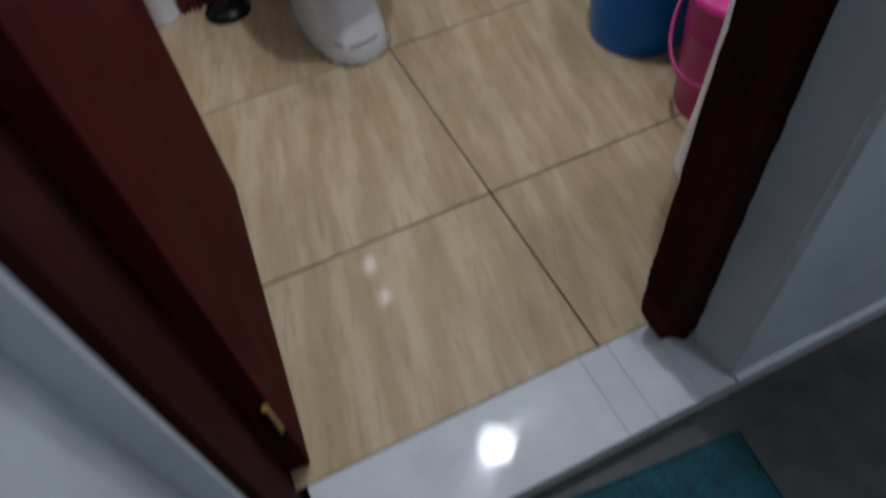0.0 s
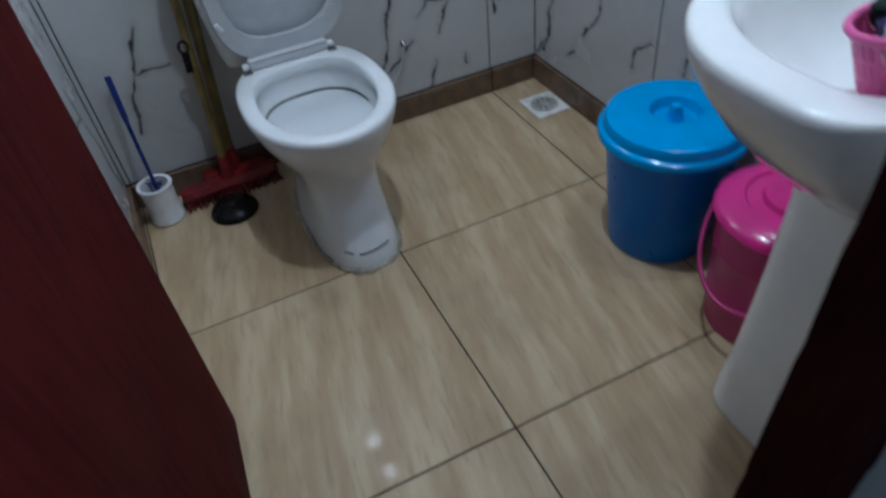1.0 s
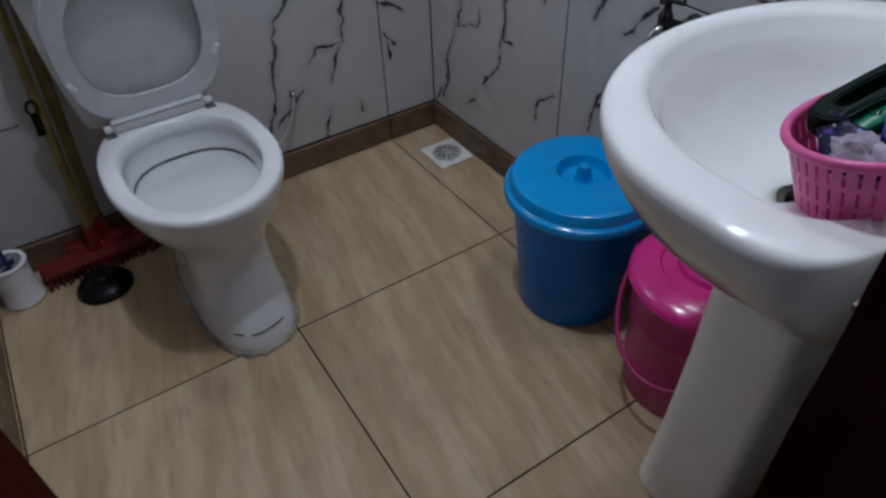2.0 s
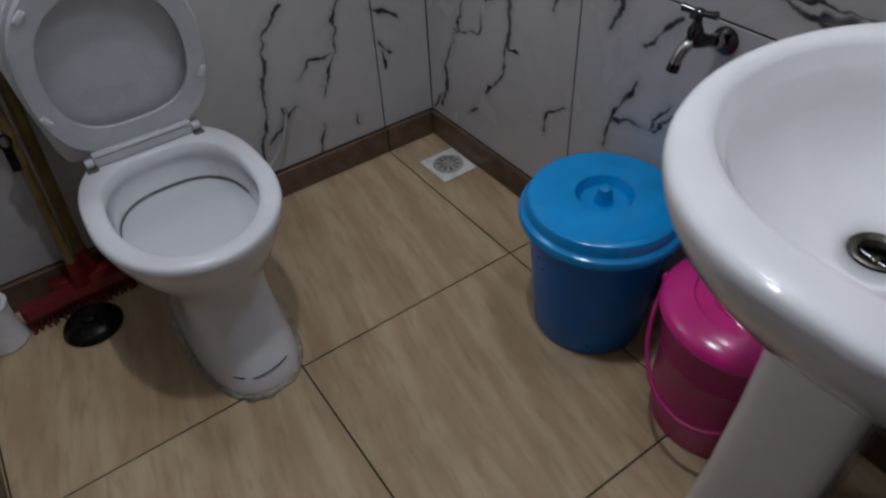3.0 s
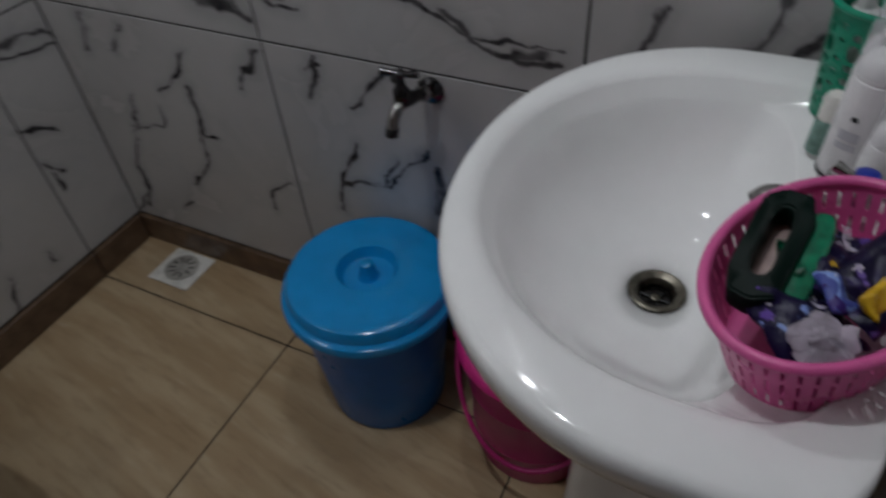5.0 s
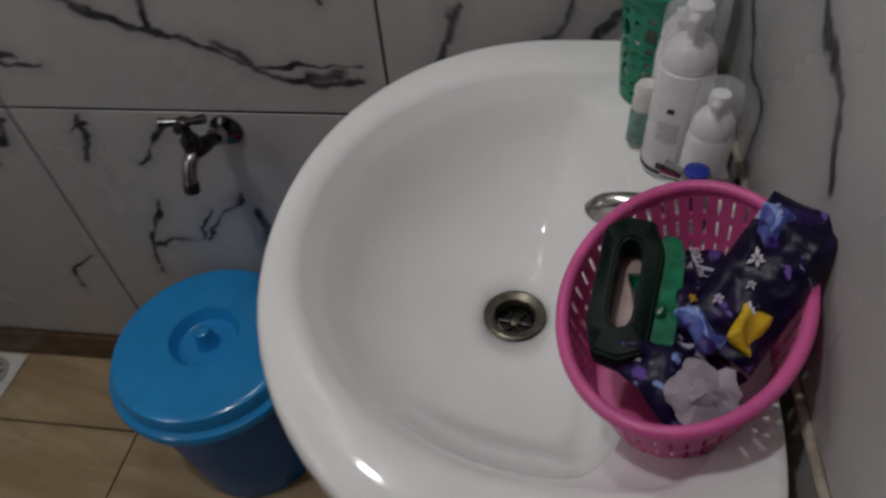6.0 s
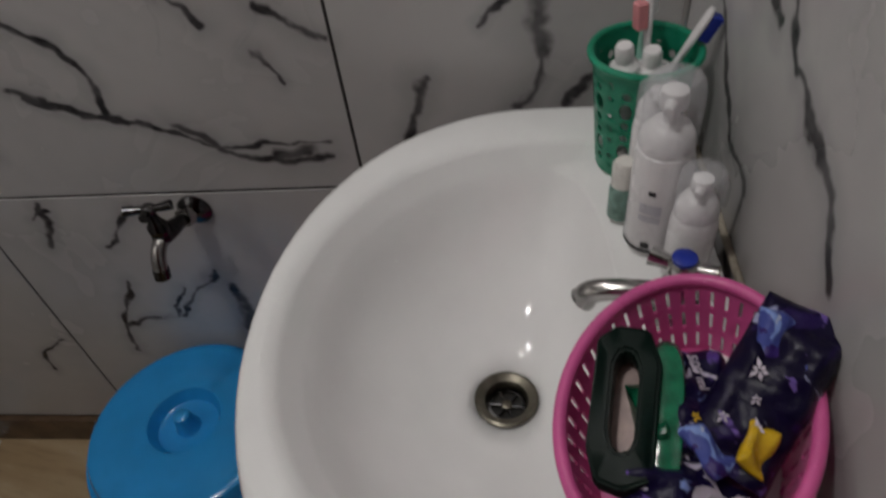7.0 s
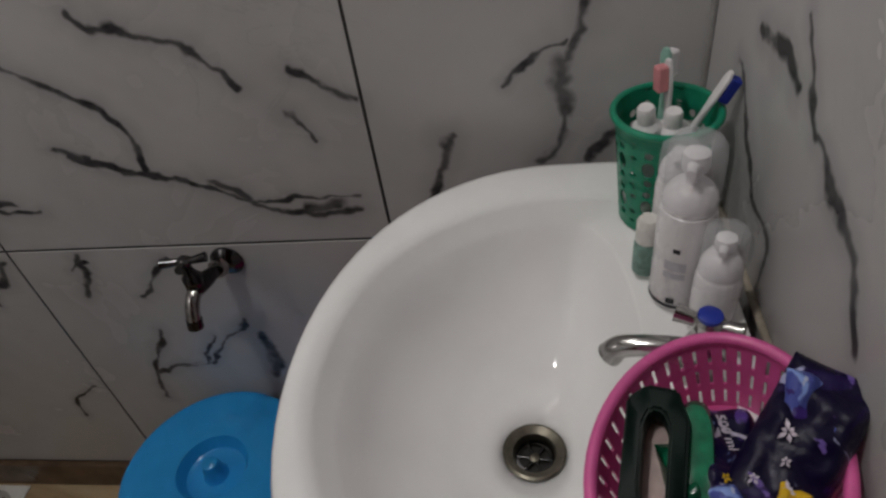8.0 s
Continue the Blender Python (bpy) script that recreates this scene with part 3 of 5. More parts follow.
def basin():
    cx, cy = 0.437, -0.825
    ob = thing("basin", pose(cx, cy, 0), "white glazed pedestal washbasin fixed to the door wall", "basin")

    # outline seen in the wall's axes: the basin's front faces +y
    def outer(s, z, sb=None):
        return oval(0, 0, 0.295 * s, 0.145 * (sb or s), 0.250 * s, z, 5.0, 2.05)

    def ledge(s, z):
        return oval(0, 0, 0.222 * s, 0.118, 0.212 * s, z, 4.0, 2.05)

    def bowl(s, z, to=0.0, back=0.045):
        dx, dy = 0.021 * to, 0.037 * to
        return oval(dx, dy, 0.214 * s, back * s, 0.204 * s, z, 2.7, 2.05)

    loops = [outer(0.30, 0.60, 0.75), outer(0.43, 0.622, 0.85), outer(0.66, 0.675, 0.95), outer(0.83, 0.728, 1.0), outer(0.925, 0.768, 1.0),
             outer(0.968, 0.792, 1.0), outer(0.985, 0.806, 1.0), outer(0.991, 0.818, 1.0), outer(0.988, 0.826, 0.998), outer(0.975, 0.831, 0.992), outer(0.950, BZ + 0.001, 0.985),
             oval(0, 0, 0.2567, 0.1385, 0.2290, BZ, 5.0, 2.05), ledge(1.075, BZ - 0.0005), ledge(1.04, BZ - 0.0025), ledge(1.015, BZ - 0.008), ledge(0.997, BZ - 0.0165),
             bowl(1.002, BZ - 0.0235, 0, 0.066), bowl(0.985, BZ - 0.031, 0, 0.065), bowl(0.955, BZ - 0.043, 0, 0.063), bowl(0.90, BZ - 0.064, 0.15, 0.066), bowl(0.80, BZ - 0.094, 0.35, 0.072),
             bowl(0.65, BZ - 0.125, 0.55, 0.084), bowl(0.48, BZ - 0.147, 0.75, 0.095), bowl(0.30, BZ - 0.160, 0.9, 0.13),
             oval(0.021, 0.037, 0.032, 0.032, 0.032, BZ - 0.166), oval(0.021, 0.037, 0.030, 0.030, 0.030, BZ - 0.20)]
    part("bowl", loft(loops), M["ceramic"], ob, sharp=85)

    def leg(a, f, b, z):
        return oval(0.020, 0.010, a, b, f, z, 9.0, 3.8, 64)

    loops = [leg(0.084, 0.104, 0.064, 0.0), leg(0.086, 0.107, 0.066, 0.006), leg(0.085, 0.105, 0.066, 0.02), leg(0.077, 0.092, 0.066, 0.18),
             leg(0.071, 0.086, 0.066, 0.36), leg(0.068, 0.084, 0.066, 0.52), leg(0.070, 0.092, 0.070, 0.60), leg(0.075, 0.104, 0.074, 0.645)]
    part("pedestal", loft(loops), M["ceramic"], ob)
    # waste fitting
    def at(bm):
        bmesh.ops.translate(bm, verts=bm.verts, vec=(0.021, 0.037, BZ - 0.167))
        return bm
    w = part("waste", at(lathe([(0.020, -0.006), (0.021, -0.001), (0.030, 0.002), (0.032, 0.0045), (0.029, 0.0055), (0.022, 0.002), (0.0195, -0.006)], 40, start=False, end=False)),
             M["steel"], ob, "dull steel waste ring")
    part("cup", at(lathe([(0.0215, -0.001), (0.0205, -0.0128), (0.001, -0.0129)], 32, start=False)), M["hole"], w)
    bm = lathe([(0.0195, -0.0115), (0.0195, -0.0085), (0.016, -0.0080), (0.016, -0.0115)], 28, start=False, end=False)
    for k in range(3):
        a = k * math.pi / 3 + 0.4
        tube([(-0.018 * math.cos(a), -0.018 * math.sin(a), -0.0095), (0.018 * math.cos(a), 0.018 * math.sin(a), -0.0095)], 0.0017, 8, bm)
    part("grate", at(bm), M["dark_chrome"], w)
    part("screw", at(lathe([(0.005, -0.010), (0.005, -0.007), (0.003, -0.0062)], 16)), M["steel"], w)
    # sealing bead along the wall
    part("seal", tube([(-0.28, Y0 - cy + 0.003, BZ - 0.006), (0.28, Y0 - cy + 0.003, BZ - 0.006)], 0.0035, 10), M["grime_cement"], ob, "stained sealant bead along the wall")
    return ob


def basin_tap():
    ob = thing("basin_tap", pose(0.452, -0.928, BZ - 0.020), "worn chrome basin tap with a blue-capped cross handle", "tap")
    part("base", lathe([(0.024, 0.0), (0.025, 0.004), (0.017, 0.010), (0.014, 0.020)], 28), M["chrome"], ob)
    part("column", lathe([(0.013, 0.010), (0.0145, 0.018), (0.0165, 0.028), (0.014, 0.036), (0.010, 0.042), (0.0095, 0.048)], 28), M["chrome"], ob)
    pts = smooth_path([(0, 0.004, 0.018), (0.002, 0.022, 0.022), (0.006, 0.045, 0.021), (0.010, 0.064, 0.015), (0.011, 0.072, 0.004)], 7)
    n = len(pts)
    part("spout", tube(pts, [0.0115 - 0.0022 * math.sin(math.pi * i / (n - 1)) for i in range(n)], 18), M["chrome"], ob)
    h = part("handle", lathe([(0.009, 0.048), (0.012, 0.051), (0.012, 0.058), (0.009, 0.061)], 24), M["chrome"], ob)
    for a in (1.1, 1.1 + math.pi):
        d = Vector((math.cos(a), math.sin(a), 0))
        part("wing", tube([d * 0.006 + Vector((0, 0, 0.054)), d * 0.016 + Vector((0, 0, 0.0545)), d * 0.026 + Vector((0, 0, 0.0555))],
                          [0.0055, 0.0065, 0.0080], 12), M["chrome"], h)
    part("cap", lathe([(0.0095, 0.061), (0.0095, 0.064), (0.006, 0.0655), (0.001, 0.066)], 24), M["royal_blue"], h, "blue cold-water cap")


def wall_tap():
    ob = thing("wall_tap", pose(X1, -0.346, 0.654), "tarnished chrome wall tap above the blue bucket", "tap")
    bm = lathe([(0.025, 0.0), (0.025, 0.003), (0.020, 0.008), (0.014, 0.013), (0.012, 0.014)], 28)
    bmesh.ops.rotate(bm, verts=bm.verts, matrix=Matrix.Rotation(radians(-90), 3, "Y"))
    part("flange", bm, M["dark_chrome"], ob)
    end = Vector((-0.072, 0.014, 0.018))
    part("body", tube([(-0.006, 0, 0), end * 0.45, end * 0.62, end * 0.7, end, end * 1.13], [0.0095, 0.0095, 0.0115, 0.0125, 0.0135, 0.010], 18), M["dark_chrome"], ob)
    part("nut", tube([end * 0.22, end * 0.40], 0.0145, 6), M["chrome"], ob, "hexagonal chrome nut")
    part("bonnet", lathe([(0.011, 0.002), (0.0135, 0.010), (0.0135, 0.020), (0.010, 0.025), (0.0075, 0.032), (0.0065, 0.044)], 20), M["dark_chrome"], ob).location = end
    pts = smooth_path([end + Vector(d) for d in ((-0.002, 0, -0.002), (-0.014, 0.003, -0.008), (-0.024, 0.005, -0.020), (-0.029, 0.007, -0.036))], 6)
    part("spout", tube(pts, 0.0100, 16), M["chrome"], ob)
    part("outlet", tube([end + Vector((-0.0285, 0.0065, -0.034)), end + Vector((-0.031, 0.008, -0.048))], 0.0112, 16), M["dark_chrome"], ob)
    h = part("handle", lathe([(0.008, 0.041), (0.0105, 0.045), (0.0105, 0.050), (0.006, 0.054)], 16), M["dark_chrome"], ob)
    h.location = end
    for s in (-1, 1):
        part("wing", tube([(0, 0.004 * s, 0.048), (-0.003 * s, 0.017 * s, 0.0485), (-0.006 * s, 0.030 * s, 0.050)], [0.0048, 0.0058, 0.0072], 12), M["dark_chrome"], h)
    part("wing", tube([(-0.004, 0, 0.048), (-0.013, -0.002, 0.0485), (-0.021, -0.003, 0.050)], [0.0045, 0.0055, 0.0065], 12), M["dark_chrome"], h)


# ---- toilet ----
def toilet():
    ob = thing("toilet", pose(-0.0765, 0.215, 0, 0, 0, 0.5), "white ceramic toilet with seat and lid raised", "toilet")

    def ring(a, f, b, z, nf=2.1, nb=2.6, cy=0.0):
        return oval(0, cy, a, f, b, z, nf, nb)

    loops = [ring(0.110, 0.236, 0.26, 0.0, 2.5), ring(0.111, 0.237, 0.26, 0.018, 2.5), ring(0.105, 0.221, 0.26, 0.05, 2.7), ring(0.097, 0.190, 0.26, 0.11, 2.9),
             ring(0.093, 0.164, 0.26, 0.17, 2.9), ring(0.099, 0.158, 0.26, 0.215, 2.5), ring(0.121, 0.172, 0.26, 0.255), ring(0.150, 0.204, 0.26, 0.30), ring(0.170, 0.226, 0.26, 0.34),
             ring(0.179, 0.237, 0.26, 0.37), ring(0.183, 0.242, 0.26, 0.388), ring(0.181, 0.240, 0.258, 0.398), ring(0.175, 0.234, 0.255, 0.402), ring(0.156, 0.212, 0.21, 0.402),
             ring(0.145, 0.200, 0.185, 0.401), ring(0.140, 0.194, 0.178, 0.396), ring(0.140, 0.194, 0.178, 0.368), ring(0.145, 0.199, 0.182, 0.362), ring(0.140, 0.190, 0.17, 0.325),
             ring(0.118, 0.150, 0.13, 0.265), ring(0.07, 0.09, 0.08, 0.20), ring(0.03, 0.04, 0.04, 0.17)]
    part("pan", loft(loops), M["toilet_ceramic"], ob, sharp=60)
    part("water", loft([ring(0.1345, 0.184, 0.160, 0.313)], False, True), M["water"], ob, "still pale water in the pan")
    # thin dark band just above the water, kept only towards the back
    band = [ring(a, f, b, z) for a, f, b, z in ((0.1352, 0.186, 0.1615, 0.3135), (0.1366, 0.1882, 0.1642, 0.3195))]
    ring_bm = loft(band, False, False)
    front = [g for g in ring_bm.faces if g.calc_center_median().y < 0.0 - 0.03 * math.sin(g.calc_center_median().x * 40)]
    bmesh.ops.delete(ring_bm, geom=front, context="FACES")
    part("dark_mark", ring_bm, M["dark_mark"], ob, "thin dark grey band along the back of the waterline")
    bead = []
    rnd = random.Random(21)
    for k, (x, y, _) in enumerate(ring(0.114, 0.241, 0.262, 0.0, 2.4)):
        bead.append((x + rnd.uniform(-0.0015, 0.0015), y + rnd.uniform(-0.0015, 0.0015), 0.002))
    part("bedding", tube(bead + bead[:1], [rnd.uniform(0.004, 0.012) for _ in range(len(bead) + 1)], 8), M["grime_cement"], ob, "dirty cement bedding round the foot")
    # seat and lid swing on one hinge line
    lean = Matrix.Translation((0, 0.208, 0.412)) @ Matrix.Rotation(radians(-79), 4, "X") @ Matrix.Translation((0, -0.208, 0))

    def upright(bm):
        # lying shape points to -y; stand it up behind the hinge
        bmesh.ops.transform(bm, verts=bm.verts, matrix=lean)
        return bm

    def flat(a, f, b, z):
        return oval(0, 0, a, f, b, z, 2.1, 2.8)

    cz = 0.0
    seat = [flat(0.170, 0.203, 0.203, cz), flat(0.174, 0.207, 0.204, cz + 0.006), flat(0.171, 0.204, 0.202, cz + 0.016), flat(0.160, 0.188, 0.190, cz + 0.021),
            flat(0.143, 0.162, 0.152, cz + 0.018), flat(0.134, 0.153, 0.143, cz + 0.008), flat(0.134, 0.153, 0.143, cz), flat(0.170, 0.203, 0.203, cz)]
    sm = upright(loft(seat, False, False))
    s = part("seat", sm, M["seat_plastic"], ob, "white plastic seat ring raised against the lid", 50)
    for x, y in ((0.120, -0.135), (-0.120, -0.135), (0.156, 0.08), (-0.156, 0.08)):
        b = box(x - 0.006, x + 0.006, y - 0.013, y + 0.013, -0.004, 0.002, 0.0025, 2)
        bmesh.ops.rotate(b, verts=b.verts, cent=(x, y, 0), matrix=Matrix.Rotation(math.atan2(y, x) , 3, "Z"))
        part("bumper", upright(b), M["white_plastic"], s)
    lid = [flat(0.168, 0.199, 0.200, 0.024), flat(0.176, 0.209, 0.206, 0.026), flat(0.176, 0.209, 0.206, 0.034), flat(0.158, 0.185, 0.185, 0.042), flat(0.08, 0.09, 0.09, 0.047)]
    part("lid", upright(loft(lid)), M["seat_plastic"], ob, "white plastic lid raised", 50)
    bar = part("hinge_bar", box(-0.112, 0.100, 0.192, 0.208, 0.4030, 0.433, 0.004, 3), M["seat_plastic"], ob)
    # dark strips on the bar draw the shade inside the hinge slit
    for x0, x1 in ((-0.108, -0.066), (-0.062, 0.094)):
        part("slit_shade", box(x0, x1, 0.1912, 0.195, 0.4240, 0.4262, 0.0005), M["dark_mark"], bar, "dark strip for the shade in the slit between hinge bar and seat")
    for x in (-0.121, 0.109):
        part("hinge", tube([(x - 0.008, 0.201, 0.414), (x + 0.008, 0.201, 0.414)], 0.0100, 16), M["seat_plastic"], bar)
        # thin dark plate below each hinge
        part("foot", box(x - 0.012, x + 0.012, 0.180, 0.214, 0.4015, 0.4045, 0.001), M["dark_mark"], bar, "thin dark edge under the hinge")
    # maker's mark worn to a broken dark line
    for a0, a1 in ((-34, -22), (-14, 24)):
        pts = [(0.1075 * power(math.sin(a), 1 / 1.2), -0.2250 * power(math.cos(a), 1 / 1.2), 0.052 + 0.002 * math.sin(9 * a)) for a in (radians(a0 + (a1 - a0) * k / 10) for k in range(11))]
        part("mark", tube(pts, 0.0014, 6), M["hole"], ob, "worn dark line of a maker's mark")


def cistern():
    ob = thing("cistern", pose(-0.095, 0.505, 0), "white low-level cistern standing behind the toilet", "cistern")
    loops = [oval(0, 0, a, d, 0.094, z, 4.5, 8.0) for a, d, z in ((0.140, 0.045, 0.40), (0.150, 0.052, 0.43), (0.165, 0.060, 0.55), (0.176, 0.066, 0.70), (0.178, 0.067, 0.735))]
    part("tank", loft(loops), M["cistern_plastic"], ob)
    lid = [oval(0, 0, a, d, 0.094, z, 4.0, 8.0) for a, d, z in ((0.190, 0.078, 0.728), (0.200, 0.086, 0.733), (0.203, 0.088, 0.752), (0.199, 0.085, 0.766), (0.185, 0.075, 0.772))]
    part("lid", loft(lid), M["cistern_plastic"], ob)
    part("button", lathe([(0.024, 0.772), (0.024, 0.777), (0.020, 0.779)], 28), M["chrome"], ob).location = (-0.06, 0.02, 0)


def water_hose():
    ob = thing("water_hose", pose(0, 0, 0), "thin grey-white hose on the wall beside the toilet", "hose")
    pts = smooth_path([(0.296, 0.588, 0.262), (0.288, 0.584, 0.225), (0.258, 0.578, 0.170), (0.207, 0.570, 0.130), (0.10, 0.545, 0.115)], 8)
    part("hose", tube(pts, 0.0045, 10), M["hose"], ob)
    part("nut", tube([(0.297, 0.5985, 0.272), (0.296, 0.586, 0.259)], 0.0065, 6), M["dark_chrome"], ob)


def green_packet():
    ob = thing("green_packet", pose(-0.035, 0.510, 0.7725, 0, 0, 12), "green plastic packet standing on the cistern lid", "packet")
    loops = [oval(0, 0, a, b, b, z, 5, 5, 32) for a, b, z in ((0.060, 0.026, 0.0), (0.062, 0.028, 0.006), (0.060, 0.027, 0.06), (0.054, 0.022, 0.13), (0.052, 0.006, 0.16))]
    part("body", loft(loops), M["green_pack"], ob)


def dark_packet():
    ob = thing("dark_packet", pose(-0.150, 0.515, 0.7725, 0, 0, -8), "dark cloth bundle lying on the cistern lid", "bundle")
    rnd = random.Random(5)
    loops = [oval(rnd.uniform(-0.004, 0.004), 0, a, b, b, z, 2.6, 2.6, 28) for a, b, z in ((0.040, 0.030, 0.0), (0.048, 0.036, 0.015), (0.046, 0.034, 0.04), (0.030, 0.022, 0.062), (0.012, 0.01, 0.070))]
    part("body", loft(loops), M["rubber"], ob)


# ---- buckets ----
def blue_bucket():
    ob = thing("blue_bucket", pose(0.610, -0.272, 0, 0, 0, 20) @ Matrix.Diagonal((1.022, 1.022, 1.06, 1)), "blue plastic bucket with a stepped lid", "bucket")
    body = [(0.112, 0.004), (0.118, 0.0), (0.121, 0.006), (0.128, 0.10), (0.140, 0.22), (0.145, 0.272), (0.151, 0.276), (0.152, 0.286), (0.146, 0.289), (0.147, 0.304), (0.142, 0.304),
            (0.125, 0.10), (0.116, 0.012)]
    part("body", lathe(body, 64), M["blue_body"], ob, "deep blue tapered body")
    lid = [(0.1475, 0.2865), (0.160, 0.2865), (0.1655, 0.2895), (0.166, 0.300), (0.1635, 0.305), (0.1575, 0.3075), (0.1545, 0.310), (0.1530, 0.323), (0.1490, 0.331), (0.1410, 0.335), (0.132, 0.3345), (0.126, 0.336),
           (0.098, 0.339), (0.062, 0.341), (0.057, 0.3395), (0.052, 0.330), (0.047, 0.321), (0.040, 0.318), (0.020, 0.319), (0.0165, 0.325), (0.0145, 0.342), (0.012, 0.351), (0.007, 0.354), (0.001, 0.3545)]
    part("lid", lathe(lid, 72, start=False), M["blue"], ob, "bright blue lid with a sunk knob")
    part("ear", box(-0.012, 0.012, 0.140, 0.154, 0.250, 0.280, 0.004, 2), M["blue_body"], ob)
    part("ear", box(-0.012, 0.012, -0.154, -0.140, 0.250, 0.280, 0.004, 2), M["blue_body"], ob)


def pink_bucket():
    ob = thing("pink_bucket", pose(0.623, -0.610, 0, 0, 0, 12) @ Matrix.Diagonal((1.13, 1.13, 1.20, 1)), "magenta plastic bucket with lid under the basin", "bucket")
    body = [(0.098, 0.004), (0.103, 0.0), (0.105, 0.006), (0.109, 0.07), (0.1115, 0.076), (0.1095, 0.082), (0.115, 0.17), (0.1175, 0.176), (0.1155, 0.182), (0.120, 0.235), (0.124, 0.238), (0.124, 0.252), (0.118, 0.254), (0.112, 0.17), (0.1, 0.01)]
    # body and handle take the darker magenta with the shade in it
    part("body", lathe(body, 56), M["pink_shaded"], ob, "magenta ribbed body in a shaded tone")
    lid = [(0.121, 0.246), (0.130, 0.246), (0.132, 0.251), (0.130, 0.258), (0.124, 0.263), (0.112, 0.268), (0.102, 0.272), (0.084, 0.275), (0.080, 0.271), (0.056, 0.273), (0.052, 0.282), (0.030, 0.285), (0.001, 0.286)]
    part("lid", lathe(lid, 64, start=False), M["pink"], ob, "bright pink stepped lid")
    arc = [(-0.150 * math.sin(a), 0.131 * math.cos(a), 0.236 - 0.115 * math.sin(a)) for a in (math.pi * k / 24 for k in range(25))]
    h = part("handle", tube(arc, 0.0042, 12), M["pink_shaded"], ob, "pink plastic carrying handle hanging down")
    for y in (0.128, -0.128):
        part("pivot", tube([(0, y * 0.95, 0.236), (0, y * 1.08, 0.236)], 0.009, 14), M["pink"], h)


# ---- floor clutter by the left corner ----
def toilet_brush():
    ob = thing("toilet_brush", pose(-0.533, 0.503, 0), "white toilet brush holder with a dark blue brush", "toilet brush")
    part("holder", lathe([(0.046, 0.0), (0.050, 0.004), (0.048, 0.018), (0.044, 0.06), (0.046, 0.112), (0.050, 0.117), (0.048, 0.122), (0.039, 0.120), (0.039, 0.02), (0.001, 0.015)], 40), M["white_plastic"], ob)
    pts = smooth_path([(0.003, 0.0, 0.03), (0.003, 0.004, 0.13), (0.003, 0.034, 0.28), (0.005, 0.067, 0.425)], 8)
    n = len(pts)
    part("handle", tube(pts, [0.0055 if i < n * 0.72 else 0.0085 for i in range(n)], 14), M["blue_stick"], ob, "dark blue plastic handle")
    bm = bmesh.new()
    rnd = random.Random(8)
    for k in range(70):
        a, z = rnd.uniform(0, 2 * math.pi), rnd.uniform(0.070, 0.128)
        c = Vector((0.002, 0.001, z))
        d = Vector((math.cos(a), math.sin(a), rnd.uniform(-0.1, 0.5))) * rnd.uniform(0.014, 0.026)
        tube([c, c + d], 0.0011, 4, bm)
    part("bristles", bm, M["blue_stick"], ob)


def plunger():
    ob = thing("plunger_cup", pose(-0.352, 0.424, 0) @ Matrix.Diagonal((1.04, 1.04, 0.6, 1)), "black rubber plunger cup on the floor", "plunger")
    part("cup", lathe([(0.060, 0.0), (0.066, 0.002), (0.067, 0.008), (0.064, 0.018), (0.056, 0.034), (0.042, 0.046), (0.026, 0.051), (0.022, 0.053), (0.021, 0.062), (0.017, 0.066), (0.012, 0.062), (0.001, 0.060)], 44), M["rubber"], ob)


def broom(name, at, turn, length, stick, top, label):
    """A broom standing with its head on the floor, its stick leaning on the wall."""
    ob = thing(name, pose(*at, 0, 0, turn), label, "broom", "brooms in the corner")
    hw = length / 2
    head = [[(x, y * k, z + 0.030) for y, z in ((-0.026, 0.0), (-0.028, 0.012), (-0.018, 0.030), (0.018, 0.030), (0.028, 0.012), (0.026, 0.0))]
            for x, k in ((-hw, 0.6), (-hw * 0.93, 0.95), (-hw * 0.3, 1.0), (hw * 0.3, 1.0), (hw * 0.93, 0.95), (hw, 0.6))]
    part("head", loft(head), M["red_plastic"], ob, "red plastic broom head")
    bm = bmesh.new()
    rnd = random.Random(len(name) + int(length * 1000))
    nx = int(length / 0.012)
    for i in range(nx):
        for j in range(5):
            x = -hw * 0.94 + i * (2 * hw * 0.94) / (nx - 1)
            y = -0.020 + 0.010 * j
            c = Vector((x, y, 0.033))
            d = Vector((x * 1.05 + rnd.uniform(-0.006, 0.006), y * 1.5 + rnd.uniform(-0.005, 0.005), 0.001))
            tube([c, d], [0.003, 0.0042], 4, bm)
    part("bristles", bm, M["bristle"], ob, "dark red worn bristles")
    part("socket", tube([(0, 0, 0.050), Vector((0, 0, 0.050)) + (Vector(top) - Vector((0, 0, 0.050))).normalized() * 0.08], [0.020, 0.015], 16), M["red_plastic"], ob)
    part("stick", tube([(0, 0, 0.072), Vector((0, 0, 0.07)).lerp(Vector(top), 0.5), top], stick, 18), M["stick"], ob, "yellow varnished wooden stick")
    return ob


def hook_strap():
    ob = thing("hanging_loop", pose(-0.329, 0.527, 0.392, 0, 4, 8), "black plastic loop hung on the broom stick", "loop")
    arc = [(0.012 * math.cos(a), 0.0, 0.070 + 0.016 * math.sin(a)) for a in (2 * math.pi * k / 20 for k in range(21))]
    part("ring", tube(arc, 0.0035, 8), M["rubber"], ob)
    part("strap", box(-0.010, 0.010, -0.004, 0.004, 0.0, 0.058, 0.003, 2), M["rubber"], ob)


